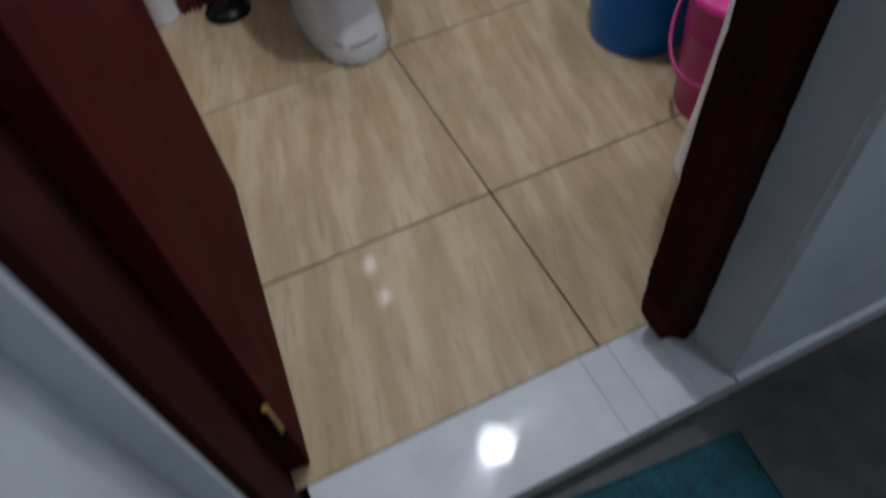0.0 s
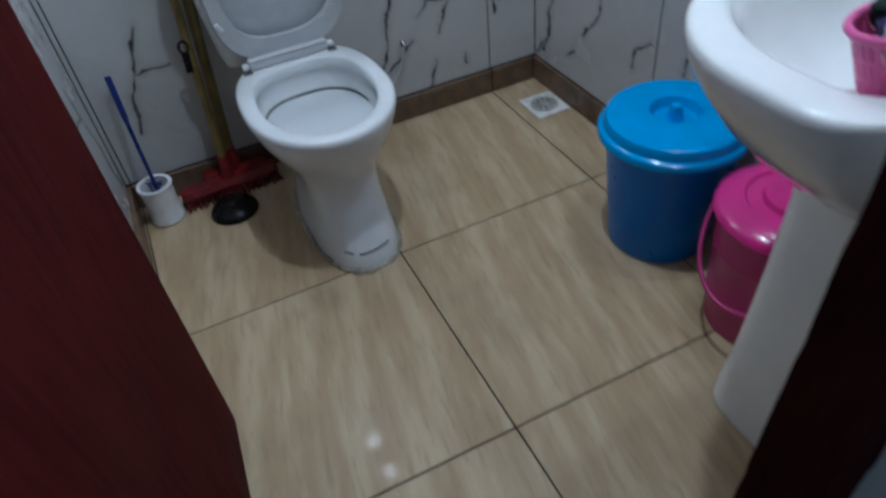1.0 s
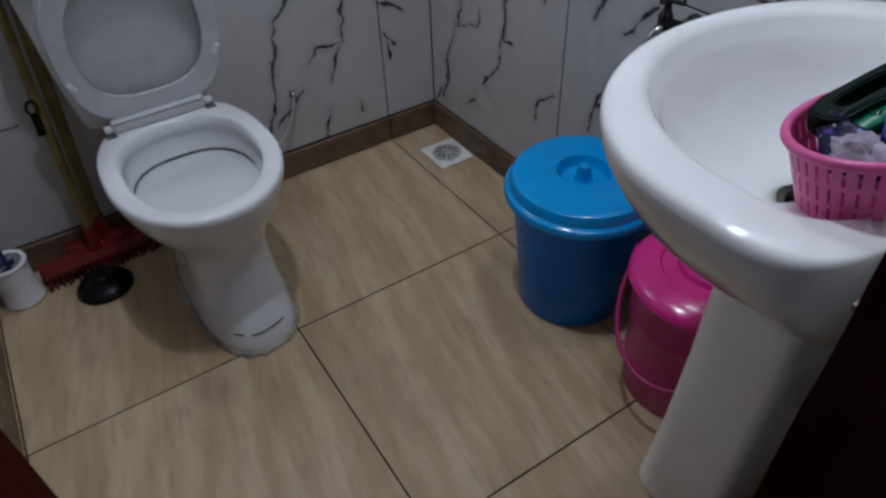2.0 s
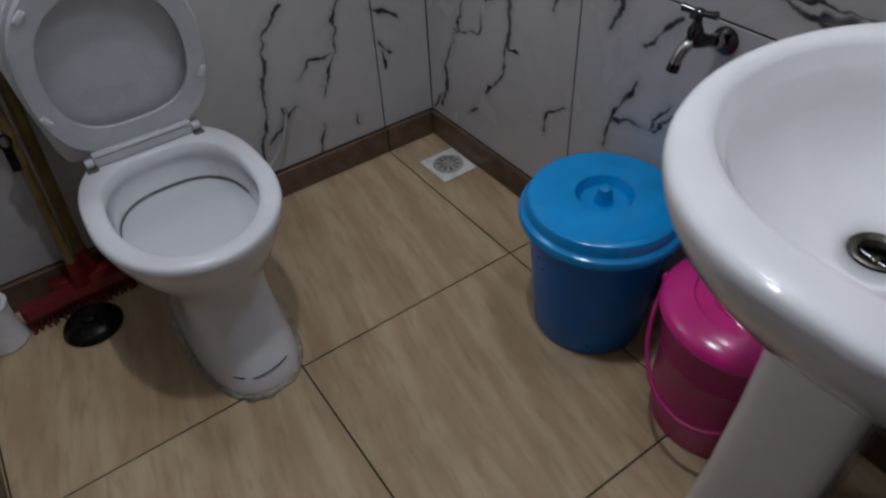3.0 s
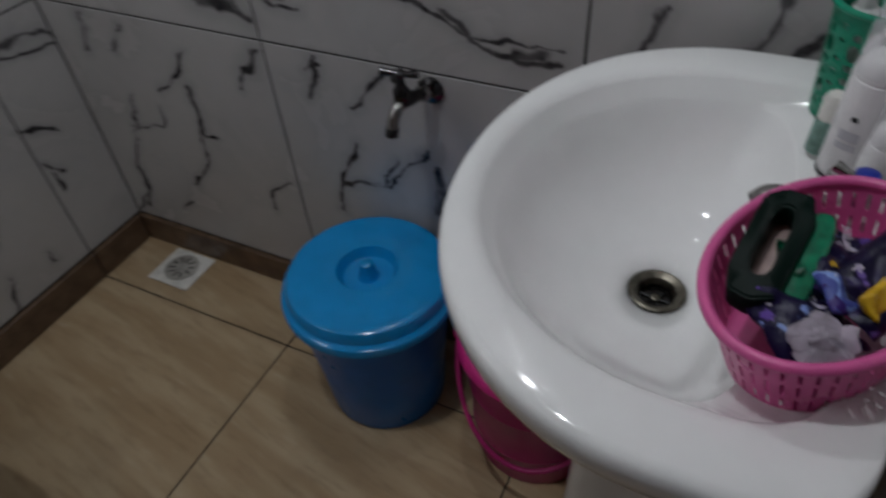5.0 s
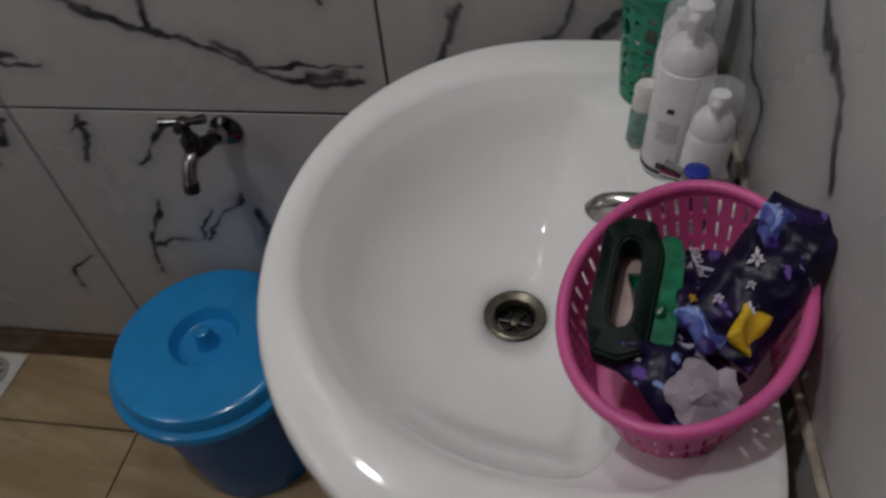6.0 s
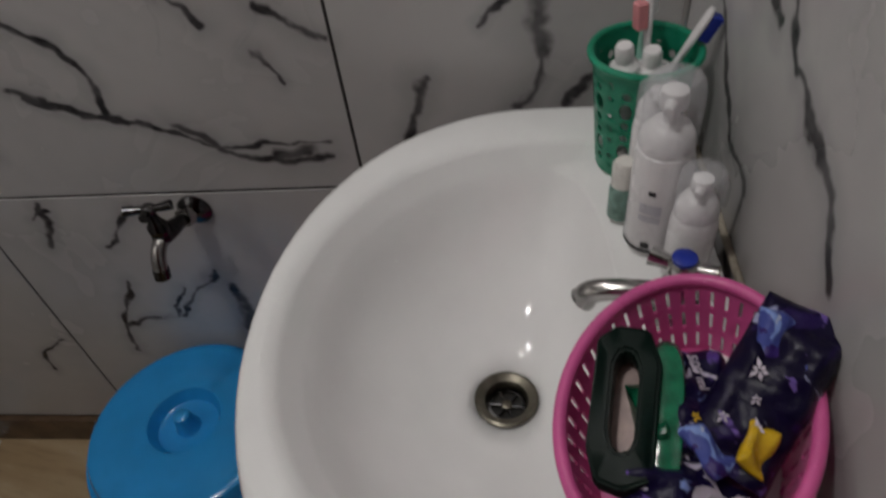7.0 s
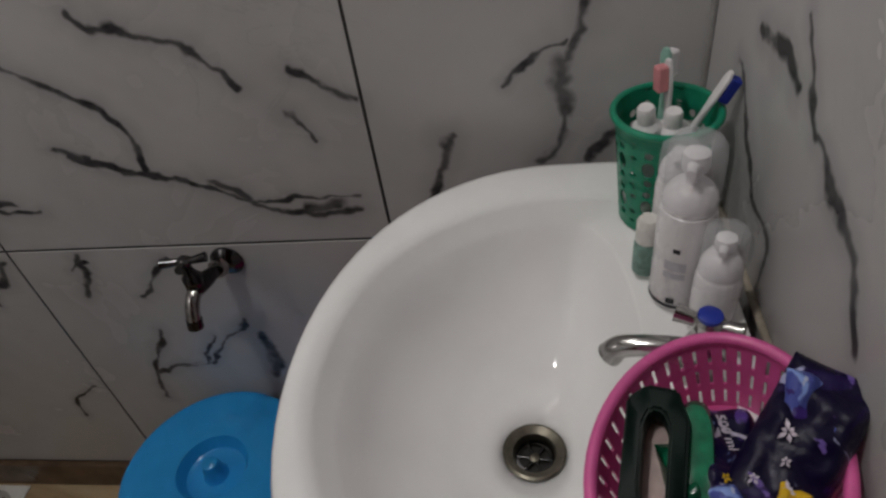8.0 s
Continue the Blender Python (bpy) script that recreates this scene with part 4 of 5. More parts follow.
def floor_drain():
    ob = thing("floor_drain", pose(0.700, 0.415, 0.0005, 0, 0, 0), "square white plastic floor drain set in the corner tile", "drain")
    part("frame", box(-0.060, 0.060, -0.066, 0.066, 0.0, 0.004, 0.0015), M["drain_white"], ob)
    g = part("grate", lathe([(0.046, 0.0035), (0.046, 0.0062), (0.044, 0.0068), (0.001, 0.0068)], 40, start=False), M["drain_grey"], ob)
    for k in range(10):
        a = 2 * math.pi * k / 10
        bm = box(0.018, 0.036, -0.0022, 0.0022, 0.0066, 0.0073)
        bmesh.ops.rotate(bm, verts=bm.verts, matrix=Matrix.Rotation(a, 3, "Z"))
        part("slot", bm, M["hole"], g)


# ---- things on the basin ----
def slotted_oval(levels, cx, cy, rows, cols, slot, step=2, skew=0.0):
    """Basket wall of real bars: rows of open slots between solid bands, with thickness."""
    (a0, b0, z0), (a1, b1, z1) = levels
    bm = bmesh.new()
    nseg = cols * step
    zs, open_row = [0.0], []
    band = (1 - rows * slot) / (rows + 1)
    for r in range(rows):
        zs += [zs[-1] + band, zs[-1] + band + slot]
        open_row += [False, True]
    zs.append(1.0)
    open_row.append(False)

    def ring(f, off):
        return [bm.verts.new(((a0 + (a1 - a0) * f + off) * math.cos(2 * math.pi * (i + skew * f) / nseg), (b0 + (b1 - b0) * f + off) * math.sin(2 * math.pi * (i + skew * f) / nseg), z0 + (z1 - z0) * f))
                for i in range(nseg)]

    outer, inner = [ring(f, 0.0) for f in zs], [ring(f, -0.0018) for f in zs]
    solid = lambda k, i: 0 <= k < len(open_row) and (not open_row[k] or i % step != 1)
    for k in range(len(open_row)):
        for i in range(nseg):
            j = (i + 1) % nseg
            if solid(k, i):
                bm.faces.new((outer[k][i], outer[k][j], outer[k + 1][j], outer[k + 1][i]))
                bm.faces.new((inner[k][j], inner[k][i], inner[k + 1][i], inner[k + 1][j]))
            else:
                bm.faces.new((outer[k][i], inner[k][i], inner[k + 1][i], outer[k + 1][i]))
                bm.faces.new((outer[k][j], outer[k + 1][j], inner[k + 1][j], inner[k][j]))
                bm.faces.new((outer[k][i], outer[k][j], inner[k][j], inner[k][i]))
                bm.faces.new((outer[k + 1][i], inner[k + 1][i], inner[k + 1][j], outer[k + 1][j]))
    return bm


def basket():
    ob = thing("basket", pose(0.324, -0.9145, BZ - 0.0155, -11, -3, 0) @ pose(0, 0, 0, 0, 0, -17.5), "pink slotted plastic basket full of sachets on the basin", "basket")
    part("wall", slotted_oval(((0.084, 0.0585, 0.0), (0.0965, 0.0725, 0.066)), 0, 0, 3, 44, 0.22, 4), M["basket"], ob)
    rim = [(0.0975 * math.cos(a), 0.0735 * math.sin(a), 0.068) for a in (2 * math.pi * k / 64 for k in range(65))]
    part("rim", tube(rim, 0.0046, 12), M["basket"], ob, "thick rounded pink rim")
    part("base", lathe([(1.0, 0.0), (1.0, 0.003), (0.01, 0.003)], 48, 0.083, 0.0575), M["basket"], ob)


def sachet(name, at, turn, size, material, seed, label, bulge=0.012):
    """A crumpled, heat-sealed sachet."""
    ob = thing(name, at @ pose(0, 0, 0, 0, 0, turn), label, "sachet", "sachets in the basket")
    rnd = random.Random(seed)
    off = Vector((rnd.uniform(0, 50), rnd.uniform(0, 50), 0))
    nx, ny = 22, 30
    w, h = size
    bm = bmesh.new()
    sides = []
    for s in (1, -1):
        grid = []
        for j in range(ny + 1):
            row = []
            for i in range(nx + 1):
                u, v = i / nx, j / ny
                edge = min(u, 1 - u, v, 1 - v)
                puff = min(1.0, edge / 0.16) ** 0.6
                p = Vector(((u - 0.5) * w * (1 - 0.10 * puff), (v - 0.5) * h * (1 - 0.06 * puff), 0))
                crease = noise.noise(p * 70 + off) * 0.0055 + noise.noise(p * 26 + off) * 0.010
                fold = abs(noise.noise(p * 38 + off * 2)) * 0.006
                row.append(bm.verts.new((p.x, p.y, s * (bulge * puff + 0.0006) + crease + s * fold * puff)))
            grid.append(row)
        sides.append(grid)
        for j in range(ny):
            for i in range(nx):
                q = (grid[j][i], grid[j][i + 1], grid[j + 1][i + 1], grid[j + 1][i])
                bm.faces.new(q if s > 0 else q[::-1])
    a, b = sides
    rim_a = a[0][:] + [r[-1] for r in a[1:]] + a[-1][-2::-1] + [r[0] for r in a[-2:0:-1]]
    rim_b = b[0][:] + [r[-1] for r in b[1:]] + b[-1][-2::-1] + [r[0] for r in b[-2:0:-1]]
    for k in range(len(rim_a)):
        l = (k + 1) % len(rim_a)
        bm.faces.new((rim_a[l], rim_a[k], rim_b[k], rim_b[l]))
    part("film", bm, material, ob, sharp=60)
    return ob


def print_text(body, size, parent, m, material):
    c = bpy.data.curves.new("print", "FONT")
    c.body, c.size, c.extrude, c.align_x, c.align_y = body, size, 0.0002, "CENTER", "CENTER"
    c.materials.append(material)
    ob = new("print", c)
    ob.parent = parent
    ob.matrix_local = m
    return ob


def petals(parent, m, r, n, material, name="printed_flower"):
    """A printed flower: flat petals lying on the film."""
    bm = bmesh.new()
    for k in range(n):
        a = 2 * math.pi * k / n
        d, s = Vector((math.cos(a), math.sin(a), 0)), Vector((-math.sin(a), math.cos(a), 0))
        q = r * (0.55 + 0.15 * ((k * 7) % 4))
        pts = [d * r * 0.08, d * q * 0.5 + s * r * 0.20, d * q + s * r * 0.08, d * q * 0.6 - s * r * 0.17]
        top = [bm.verts.new(p + Vector((0, 0, 0.0006 + 0.0002 * (k % 2)))) for p in pts]
        low = [bm.verts.new(p) for p in pts]
        bm.faces.new(top)
        for i in range(4):
            j = (i + 1) % 4
            bm.faces.new((top[j], top[i], low[i], low[j]))
    ob = part(name, bm, material, parent)
    ob.matrix_local = m
    return ob


def basket_contents():
    z = BZ + 0.012
    # dark green bottle with a loop handle, lying in the basket
    ob = thing("detergent_bottle", pose(0.314, -0.864, z + 0.044, -8, -15, -10), "dark green detergent bottle with a loop handle", "bottle")
    shape = [(-0.050, -0.004), (-0.042, -0.020), (0.030, -0.022), (0.052, -0.014), (0.054, 0.006), (0.044, 0.018), (-0.026, 0.019), (-0.046, 0.012)]
    hole = [(-0.026, -0.004), (-0.020, -0.008), (0.022, -0.009), (0.033, -0.005), (0.034, 0.002), (0.026, 0.006), (-0.014, 0.0065), (-0.025, 0.003)]
    bm = bmesh.new()
    rows = []
    for s, zz in ((0.97, -0.012), (1.0, -0.008), (1.0, 0.005), (0.95, 0.010)):
        rows.append([bm.verts.new((x * s, y * s, zz)) for x, y in shape])
    for s, zz in ((1.08, 0.010), (1.0, 0.006), (1.0, -0.009), (1.06, -0.012)):
        rows.append([bm.verts.new((x * s, y * s, zz)) for x, y in hole])
    rows.append(rows[0])
    for a, b in zip(rows, rows[1:]):
        for i in range(8):
            j = (i + 1) % 8
            bm.faces.new((a[i], a[j], b[j], b[i]))
    bmesh.ops.bevel(bm, geom=list(bm.edges), offset=0.0016, segments=2, affect="EDGES")
    part("handle", bm, M["dark_green"], ob, "dark green loop handle", 50)
    bm = loft([oval(0.0, -0.024, 0.050 * s, 0.012 * s, 0.012 * s, zz, 3, 3, 32) for s, zz in ((0.85, -0.030), (1.0, -0.026), (1.0, -0.006), (0.9, 0.000), (0.6, 0.002))])
    part("body", bm, M["green_liquid"], ob, "clear green bottle body")
    bm = box(-0.030, 0.040, -0.014, 0.012, -0.017, -0.0135, 0.001)
    part("label", bm, M["cream"], ob, "pink and cream label behind the handle")
    s1 = sachet("detergent_sachet", pose(0.330, -0.910, z + 0.034, 0, -16, 92), 0, (0.056, 0.078), M["film_purple"], 1, "purple flower-print detergent sachet in the basket", 0.010)
    print_text("500 ml", 0.0092, s1, pose(0.006, -0.004, 0.0210, 0, 0, 96), M["pale_flower"])
    s2 = sachet("detergent_sachet", pose(0.321, -0.9465, z + 0.057, -22, -10, 56), 0, (0.052, 0.112), M["film_indigo"], 2, "indigo detergent sachet sticking out of the basket", 0.008)
    petals(s2, pose(0.010, -0.004, 0.0125), 0.0075, 6, M["pale_flower"])
    petals(s2, pose(-0.004, 0.026, 0.0125), 0.006, 6, M["pale_flower"])
    petals(s2, pose(0.014, 0.030, 0.0125), 0.005, 5, M["pale_flower"])
    petals(s1, pose(-0.010, 0.018, 0.0200), 0.0060, 6, M["pale_flower"])
    petals(s1, pose(0.014, 0.026, 0.0190), 0.0045, 5, M["yellow"])
    petals(s2, pose(-0.012, -0.016, 0.0125), 0.0055, 6, M["film_sky"])
    petals(s2, pose(0.004, 0.012, 0.0130), 0.0045, 5, M["pale_flower"])
    sachet("softener_sachet", pose(0.344, -0.9575, z + 0.0735, -18, -14, 84), 0, (0.030, 0.034), M["film_sky"], 3, "sky blue softener sachet against the wall", 0.005)
    sachet("softener_sachet", pose(0.275, -0.895, z + 0.026, 4, -10, 40), 0, (0.062, 0.066), M["film_purple"], 4, "purple flower-print softener sachet in the basket", 0.010)
    sachet("softener_sachet", pose(0.292, -0.912, z + 0.040, 0, -22, 120), 0, (0.030, 0.034), M["film_sky"], 7, "small sky blue sachet among the purple ones", 0.004)
    sachet("yellow_sachet", pose(0.286, -0.934, z + 0.054, 8, -26, 62), 0, (0.018, 0.030), M["yellow"], 6, "small yellow sachet among the purple ones", 0.003)
    ob = thing("paper_flower", pose(0.246, -0.905, z + 0.040, -4, -20, 10), "pale lilac flower print on a folded wrapper", "wrapper")
    for k, (r, n) in enumerate(((0.022, 5), (0.018, 6), (0.011, 5))):
        bm = bmesh.new()
        ring, mid = [], bm.verts.new((0, 0, 0.004 + 0.003 * k))
        for i in range(n * 6):
            a = 2 * math.pi * i / (n * 6)
            q = r * (0.74 + 0.26 * abs(math.cos(a * n / 2 + k)) ** 0.6) * (1 + 0.22 * noise.noise((2 * math.cos(a), 2 * math.sin(a), 5.0 * k)))
            ring.append((q * math.cos(a), q * math.sin(a), 0.003 * k + 0.007 * noise.noise((1.6 * math.cos(a), 1.6 * math.sin(a), 3.0 + k))))
        inner = [bm.verts.new((x * 0.6, y * 0.6, z * 0.6 + 0.004 + 0.001 * k)) for x, y, z in ring]
        outer = [bm.verts.new(v) for v in ring]
        for i in range(len(ring)):
            j = (i + 1) % len(ring)
            bm.faces.new((outer[i], outer[j], inner[j], inner[i]))
            bm.faces.new((inner[i], inner[j], mid))
        bmesh.ops.solidify(bm, geom=bm.faces[:], thickness=0.0006)
        part("petals", bm, M["pale_flower"], ob)
    sachet("green_sachet", pose(0.300, -0.884, z + 0.030, -10, -16, 8), 0, (0.076, 0.021), M["green_liquid"], 9, "clear green sachet beside the bottle", 0.008)


def pierced_cup(r0, r1, height, cols, rows, wall=0.0016):
    """A tapered cup wall with oval holes. rows: bottom and top of a band, and the half-width and half-height of its holes as shares."""
    bm = bmesh.new()
    n = 16

    def skin(off):
        def at(u, f):
            a, q = 2 * math.pi * u / cols, r0 + (r1 - r0) * f - off
            return (q * math.cos(a), q * math.sin(a), height * f)
        holes = []
        for f0, f1, hw, hh in rows:
            for c in range(cols):
                rim, hole = [], []
                for k in range(n):
                    x, y = math.cos(2 * math.pi * k / n + math.pi / n), math.sin(2 * math.pi * k / n + math.pi / n)
                    big = 1 / max(abs(x), abs(y))
                    rim.append(bm.verts.new(at(c + 0.5 + 0.5 * x * big, (f0 + f1) / 2 + (f1 - f0) / 2 * y * big)))
                    hole.append(bm.verts.new(at(c + 0.5 + hw * x, (f0 + f1) / 2 + hh * y)) if hw else None)
                if not hw:
                    bm.faces.new(rim)
                    continue
                for k in range(n):
                    bm.faces.new((rim[k], rim[(k + 1) % n], hole[(k + 1) % n], hole[k]))
                holes.append(hole)
        return holes

    for a, b in zip(skin(0.0), skin(wall)):
        for k in range(n):
            bm.faces.new((a[k], a[(k + 1) % n], b[(k + 1) % n], b[k]))
    bmesh.ops.remove_doubles(bm, verts=bm.verts, dist=0.00002)
    return bm


def cup():
    ob = thing("toothbrush_cup", pose(0.652, -0.921, BZ - 0.0165, 0, 0, 14), "green slotted plastic cup holding toothbrushes", "cup")
    rows = [(0.0, 0.10, 0, 0)]
    for f in (0.10, 0.49):
        rows += [(f, f + 0.10, 0.13, 0.036), (f + 0.10, f + 0.27, 0.20, 0.074), (f + 0.27, f + 0.37, 0.13, 0.036), (f + 0.37, f + 0.39, 0, 0)]
    rows += [(0.88, 1.0, 0, 0)]
    part("wall", pierced_cup(0.037, 0.047, 0.120, 9, rows), M["green_cup"], ob, sharp=50)
    part("rim", tube([(0.0485 * math.cos(a), 0.0485 * math.sin(a), 0.121) for a in (2 * math.pi * k / 40 for k in range(41))], 0.0034, 10), M["green_cup"], ob)
    part("base", lathe([(0.037, 0.0), (0.037, 0.003), (0.001, 0.003)], 32), M["green_cup"], ob)


def toothpaste(name, at, tilt, label, r=0.014):
    ob = thing(name, pose(*at, *tilt), label, "tube")
    part("tube", loft([oval(0, 0, a, b, b, z, 2, 2, 24) for a, b, z in ((0.017, 0.002, 0.0), (0.017, 0.008, 0.04), (r, r, 0.088), (r * 0.95, r * 0.95, 0.094), (0.007, 0.007, 0.100))]), M["white_plastic"], ob)
    part("cap", lathe([(0.0085, 0.099), (0.0085, 0.112), (0.007, 0.115), (0.001, 0.1155)], 20), M["white_plastic"], ob)


def toothbrush(at, tilt, material, bristle, label):
    ob = thing("toothbrush", pose(*at, *tilt), label, "toothbrush", "toothbrushes in the cup")
    part("handle", loft([oval(0, 0, a, b, b, z, 3, 3, 16) for a, b, z in ((0.005, 0.004, 0.0), (0.007, 0.005, 0.03), (0.006, 0.004, 0.085), (0.0032, 0.003, 0.12), (0.006, 0.0025, 0.138), (0.006, 0.0025, 0.160), (0.003, 0.002, 0.166))]), material, ob)
    part("bristles", box(-0.0055, 0.0055, -0.013, -0.002, 0.137, 0.162, 0.0015), bristle, ob)


def pump_bottle(name, at, h, r, cap_h, label, print_bars=True):
    ob = thing(name, pose(*at), label, "bottle", "bottles on the basin")
    sh = h - cap_h
    part("body", lathe([(r * 0.92, 0.0), (r, 0.003), (r, sh * 0.86), (r * 0.93, sh * 0.95), (r * 0.62, sh)], 36), M["white_plastic"], ob)
    part("collar", lathe([(r * 0.90, sh - 0.004), (r * 0.92, sh + 0.001), (r * 0.86, sh + 0.009), (r * 0.66, sh + 0.016), (r * 0.40, sh + 0.019)], 28), M["white_plastic"], ob)
    p = part("pump", lathe([(r * 0.25, sh + 0.013), (r * 0.25, sh + cap_h * 0.5), (r * 0.42, sh + cap_h * 0.55), (r * 0.46, sh + cap_h * 0.62), (r * 0.42, sh + cap_h * 0.80), (r * 0.2, sh + cap_h * 0.84)], 24), M["white_plastic"], ob)
    part("nozzle", tube([(0, 0, sh + cap_h * 0.68), (-r * 0.75, r * 0.3, sh + cap_h * 0.66)], [r * 0.26, r * 0.16], 12), M["white_plastic"], p)
    cr = r * 0.95
    part("cover", lathe([(cr, sh), (cr * 0.985, sh + cap_h * 0.75), (cr * 0.93, sh + cap_h * 0.92), (cr * 0.78, h), (cr * 0.4, h + 0.0025), (0.001, h + 0.003)], 32, start=False), M["clear_cap"], ob, "clear domed pump cover").visible_shadow = False
    if print_bars:
        facing = math.radians(155)
        for w, zz, hh, m in ((0.24, 0.66, 0.022, M["black_print"]), (0.75, 0.50, 0.045, M["label_grey"]), (0.75, 0.40, 0.030, M["label_grey"]), (0.30, 0.12, 0.030, M["black_print"])):
            bm = bmesh.new()
            n = 8
            rows = []
            for z2 in (sh * (zz - hh), sh * (zz + hh)):
                rows.append([bm.verts.new(((r + 0.0006) * math.cos(facing + w * (k / n - 0.5)), (r + 0.0006) * math.sin(facing + w * (k / n - 0.5)), z2)) for k in range(n + 1)])
            for k in range(n):
                bm.faces.new((rows[0][k], rows[0][k + 1], rows[1][k + 1], rows[1][k]))
            part("print", bm, m, ob)
        part("band", lathe([(r + 0.0005, 0.004), (r + 0.0005, 0.008)], 36, start=False, end=False), M["black_print"], ob, "thin black band at the foot")
    return ob


basin()
basin_tap()
wall_tap()
toilet()
cistern()
water_hose()
green_packet()
dark_packet()
blue_bucket()
pink_bucket()
toilet_brush()
plunger()
broom("broom", (-0.335, 0.518, 0), 2, 0.29, 0.0115, (0.075, 0.060, 1.25), "broom with a red head leaning on the wall")
broom("broom", (-0.308, 0.560, 0), -3, 0.19, 0.0145, (0.078, 0.014, 1.15), "red broom with a thick yellow stick beside the toilet")
hook_strap()
floor_drain()
basket()
basket_contents()
cup()
DECK = BZ - 0.0165
toothpaste("toothpaste_tube", (0.648, -0.913, DECK + 0.022), (-7, -6, 0), "white toothpaste tube standing cap up in the cup")
toothpaste("toothpaste_tube", (0.650, -0.930, DECK + 0.016), (-3, -7, 0), "white toothpaste tube with a wide shoulder in the cup", 0.018)
toothbrush((0.672, -0.926, DECK + 0.004), (0, 3, 40), M["mint"], M["white_plastic"], "mint green toothbrush standing in the cup")
toothbrush((0.660, -0.932, DECK + 0.000), (3, -3, 200), M["white_plastic"], M["pink_bristle"], "white toothbrush with pink bristles in the cup")
toothbrush((0.655, -0.905, DECK + 0.006), (24, -2, 0), M["white_plastic"], M["royal_blue"], "white and blue toothbrush leaning out of the cup")
pump_bottle("pump_bottle", (0.534, -0.922, DECK), 0.166, 0.0240, 0.058, "white foam pump bottle with a clear cover")
pump_bottle("pump_bottle", (0.492, -0.942, DECK), 0.112, 0.0185, 0.042, "small white pump bottle with a clear cover", False)
pump_bottle("pump_bottle", (0.582, -0.922, DECK), 0.130, 0.0185, 0.030, "white bottle between cup and pump bottle", False)
slim = thing("lotion_tube", pose(0.566, -0.898, DECK), "small white and green tube beside the pump bottle", "tube")
part("tube", lathe([(0.010, 0.0), (0.0115, 0.002), (0.0115, 0.034), (0.009, 0.038)], 24), M["teal_label"], slim)
part("cap", lathe([(0.0105, 0.038), (0.0105, 0.060), (0.008, 0.064)], 24), M["drain_white"], slim)


def lamp_fitting(name, at, label, upward, turn=0):
    ob = thing(name, pose(*at, 0, 0, turn), label, "lamp")
    bm = bmesh.new()
    bmesh.ops.create_uvsphere(bm, u_segments=20, v_segments=12, radius=0.03)
    b = part("bulb", bm, M["glow"], ob, "lit bulb")
    b.visible_shadow = False
    if upward:
        part("holder", lathe([(0.016, 0.028), (0.018, 0.06), (0.045, 0.066), (0.045, 0.09)], 24), M["white_plastic"], ob)
    else:
        part("holder", tube([(0, 0.028, 0.0), (0, 0.060, 0.0), (0, 0.064, 0), (0, X1 - at[0] if turn else Y1 - at[1], 0)], [0.016, 0.018, 0.04, 0.042], 24), M["white_plastic"], ob)
    return ob


for at in WALL_LAMPS:
    tagged(lamp_fitting("wall_lamp", at, "lit bulb in a white holder above the toilet", False), group="bulbs above the toilet")
# bulb and holder for the added side fill, out of view
lamp_fitting("side_fill_lamp", SIDE_FILL, "unseen bulb added on the side wall as fill light", False, -90)
ceiling_lamp = lamp_fitting("ceiling_lamp", CEILING_LAMP, "lit bulb in a white holder under the ceiling with an added light-limiting cone", True)
# unseen cone, added to keep light off the upper walls and reduce bounce
part("light_cutoff_cone", lathe([(0.044, 0.066), (0.052, 0.050), (0.085, -0.050), (0.098, -0.086), (0.101, -0.086), (0.088, -0.050), (0.055, 0.052), (0.044, 0.070)], 40, start=False, end=False), M["cistern_plastic"], ceiling_lamp)
# bulb and holder for the added hall fill, out of view
lamp_fitting("hall_fill_lamp", HALL_FILL, "unseen bulb added under the hall ceiling to brighten the hall", True)

# ---- tiles ----
PLATES = {}


def plate(w, h, material, d=0.008):
    """One tile: a thin slab with eased edges, its face at z = 0, shared by all of its size."""
    key = (round(w, 4), round(h, 4), material.name)
    if key not in PLATES:
        PLATES[key] = finish("tile", box(0, w, 0, h, -d, 0, 0.0007), material)
    return PLATES[key]


def lay(name, parent, m, w, h, material):
    ob = new(name, plate(w - JOINT, h - JOINT, material))
    ob.parent = parent
    ob.matrix_basis = m @ pose(JOINT / 2, JOINT / 2, 0)
    return ob


def cuts(lo, hi, start):
    """Edges of a row of tiles between lo and hi, with a joint at start."""
    k = math.ceil((lo - start) / TILE - 1e-6)
    inner = []
    while start + k * TILE < hi - 0.004:
        if start + k * TILE > lo + 0.004:
            inner.append(start + k * TILE)
        k += 1
    return [lo, *inner, hi]


SKIRT = 0.085
rises = cuts(SKIRT, TOP, SKIRT)
wob = random.Random(11)


GLAZES = {}


def veined(name, across, segments, lo, hi, z0, z1):
    """Glaze of one tile: the printed veins that cross it; tiles without any share one glaze."""
    own = tuple(v for v in segments if max(v[0], v[2]) > lo - 0.05 and min(v[0], v[2]) < hi + 0.05
                and max(v[1], v[3]) > z0 - 0.05 and min(v[1], v[3]) < z1 + 0.05)
    key = (name, own)
    if key not in GLAZES:
        GLAZES[key] = marble_material(name, across, own)
    return GLAZES[key]


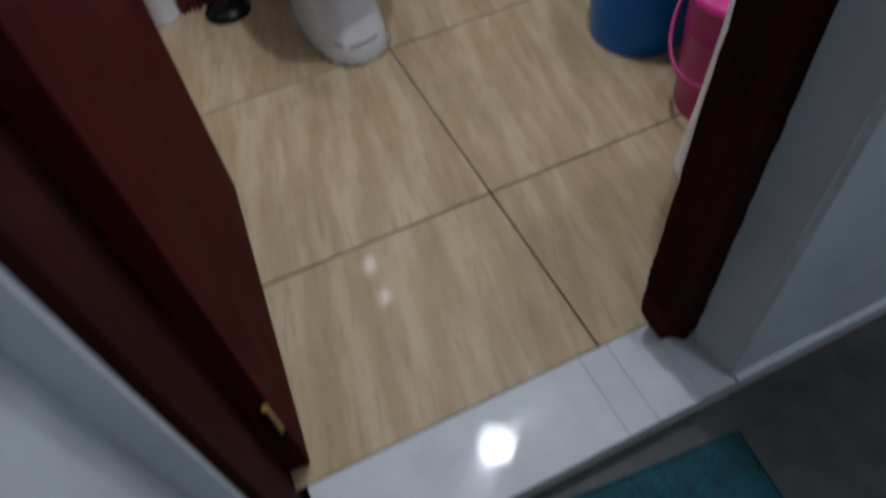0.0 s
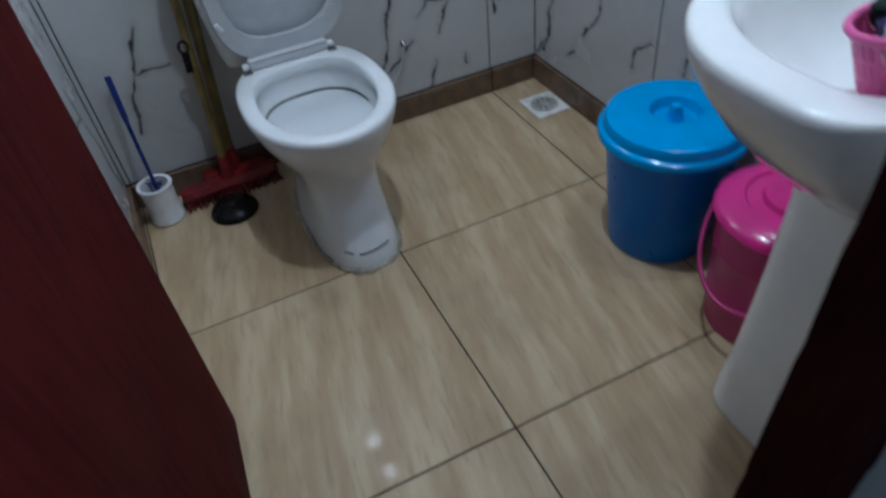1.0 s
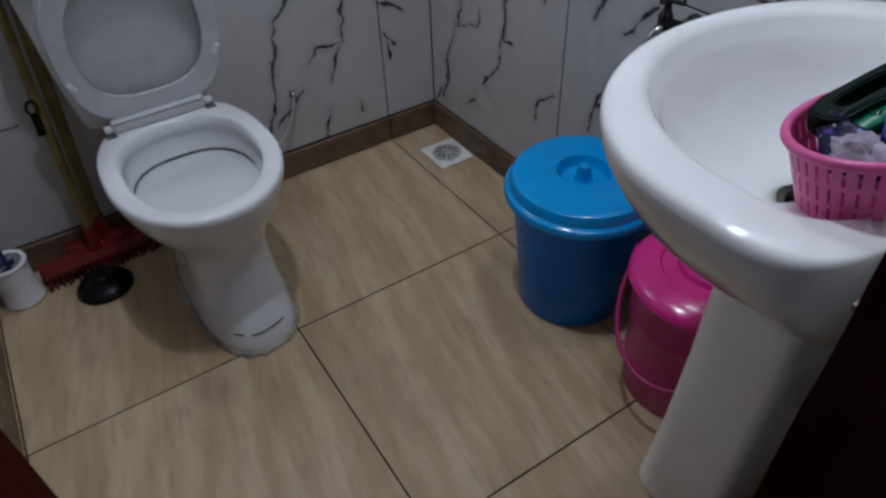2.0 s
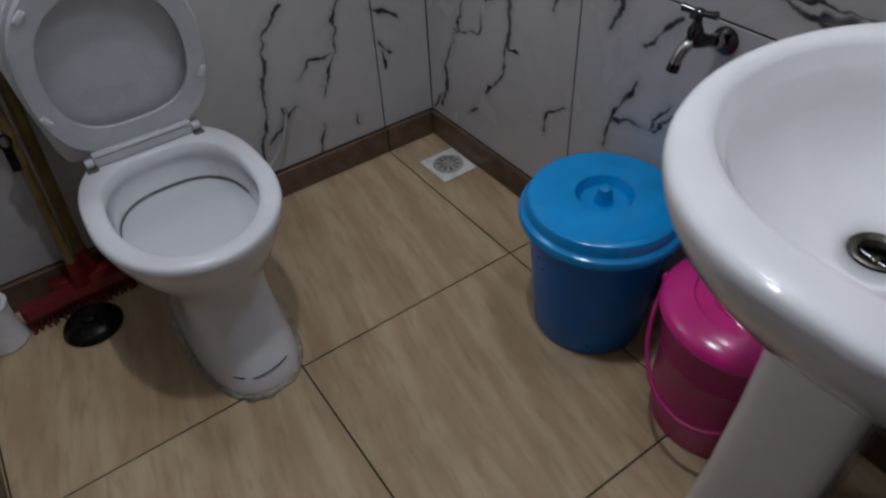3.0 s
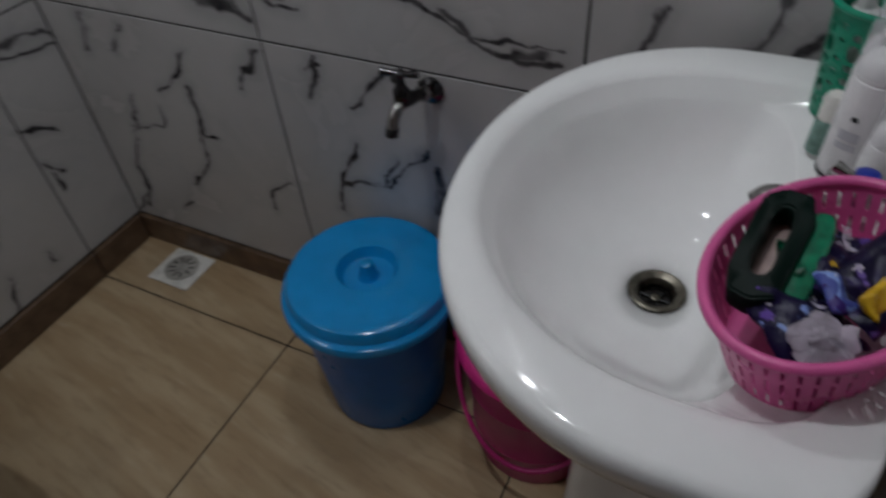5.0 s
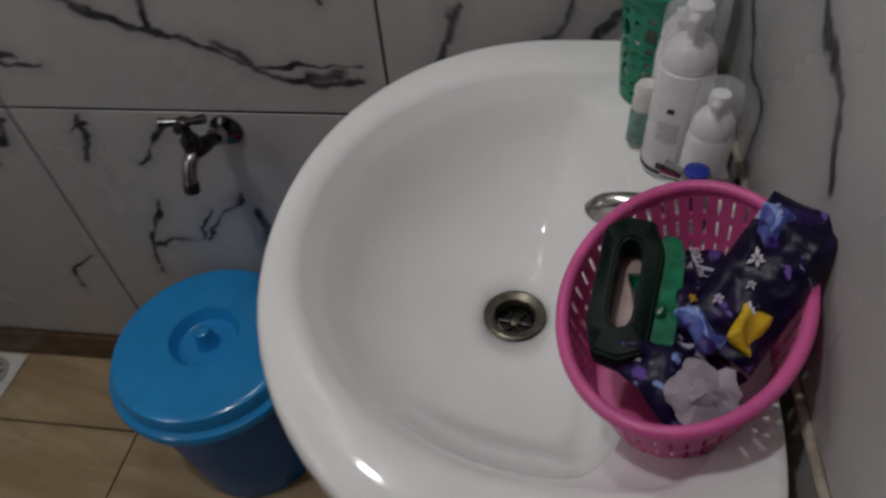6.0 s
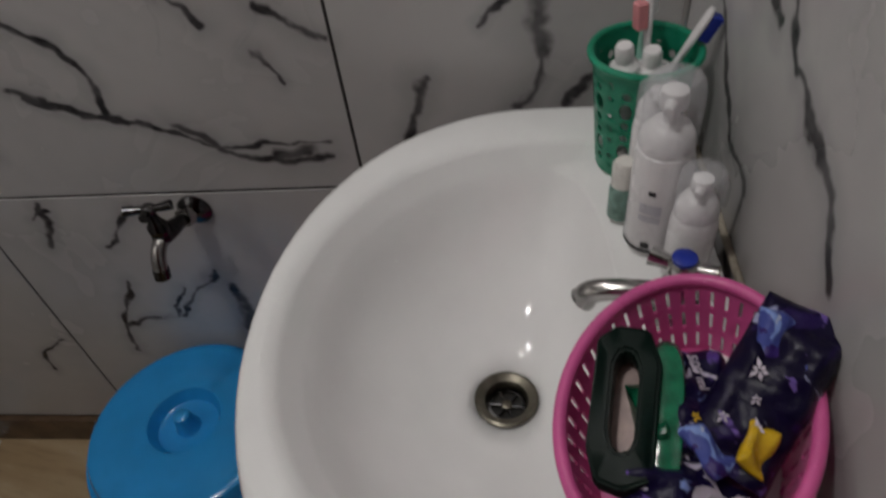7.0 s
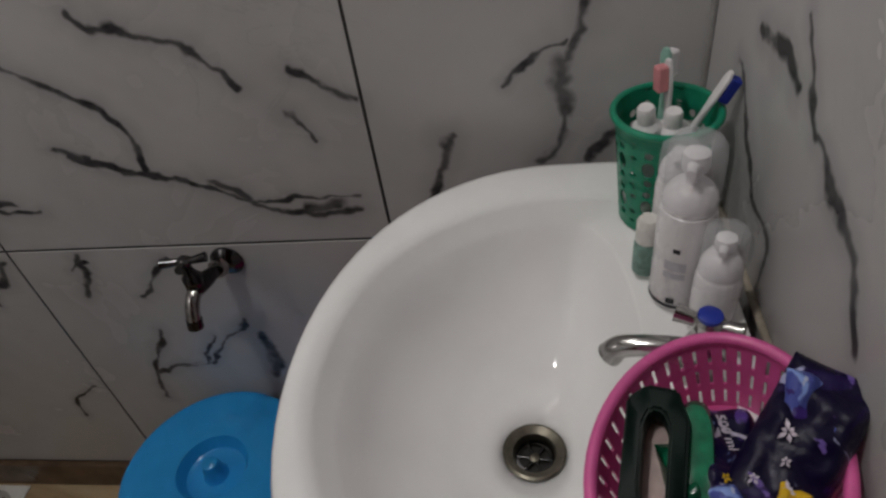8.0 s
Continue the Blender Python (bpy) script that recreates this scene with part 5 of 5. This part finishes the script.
def clad(parent, lo, hi, m, glaze, start=0.0, z_from=SKIRT):
    """Rows of wall tiles; m turns (along, up, out) into the room."""
    along = cuts(lo, hi, start)
    for a, b in zip(along, along[1:]):
        for c, d in zip(rises, rises[1:]):
            if d > z_from:
                name, across, sign, segments = glaze
                ends = sorted((a * sign, b * sign))
                material = veined(name, across, segments, *ends, c, d)
                lay("tile", parent, m @ pose(a, max(c, z_from), wob.uniform(-0.0005, 0.0005)), b - a, d - max(c, z_from), material)


BACK = Matrix(((1, 0, 0, 0), (0, 0, -1, Y1), (0, 1, 0, 0), (0, 0, 0, 1)))
DOORW = Matrix(((-1, 0, 0, 0), (0, 0, 1, Y0), (0, 1, 0, 0), (0, 0, 0, 1)))
SIDE = Matrix(((0, 0, -1, X1), (-1, 0, 0, 0), (0, 1, 0, 0), (0, 0, 0, 1)))
LEFT = Matrix(((0, 0, 1, X0), (1, 0, 0, 0), (0, 1, 0, 0), (0, 0, 0, 1)))
clad(wall_back, X0, X1, BACK, ("veined_marble_tile_back", 0, 1, VEINS_BACK + VEINS_BACK_LOW))
clad(wall_side, -Y1, -Y0, SIDE, ("veined_marble_tile_side", 1, -1, VEINS_SIDE + VEINS_SIDE_MIDDLE + VEINS_SIDE_UPPER + VEINS_SIDE_BASIN))
clad(wall_left, Y0, Y1, LEFT, ("veined_marble_tile_left", 1, 1, VEINS_SIDE))
GLAZE_DOOR = ("veined_marble_tile_door_wall", 0, -1, VEINS_DOOR_WALL)
clad(wall_door, -X1, -(OPEN_R + 0.056), DOORW, GLAZE_DOOR, -0.176)
clad(wall_door, -(OPEN_R + 0.056), -(OPEN_L - 0.026), DOORW, GLAZE_DOOR, -0.176, LINTEL + 0.04)

for parent, lo, hi, m in ((wall_back, X0 + 0.012, X1 - 0.012, BACK), (wall_side, -Y1, -Y0, SIDE), (wall_left, Y0, Y1, LEFT), (wall_door, -X1 + 0.012, -(OPEN_R + 0.056), DOORW)):
    along = cuts(lo, hi, 0.0)
    for a, b in zip(along, along[1:]):
        key = ("skirt", round(b - a, 4))
        if key not in PLATES:
            PLATES[key] = finish("skirting_tile", box(JOINT / 2, b - a - JOINT / 2, 0.001, SKIRT - 0.003, -0.003, 0.011, 0.0018), M["skirting"])
        ob = new("skirting_tile", PLATES[key])
        ob.parent = parent
        ob.matrix_basis = m @ pose(a, 0, 0)

xs, ys = cuts(X0, X1, 0.0), cuts(-1.034, Y1, 0.0)
for a, b in zip(xs, xs[1:]):
    for c, d in zip(ys, ys[1:]):
        lay("tile", floor, pose(a, c, wob.uniform(-0.0006, 0.0)), b - a, d - c, M["floor_tile"])
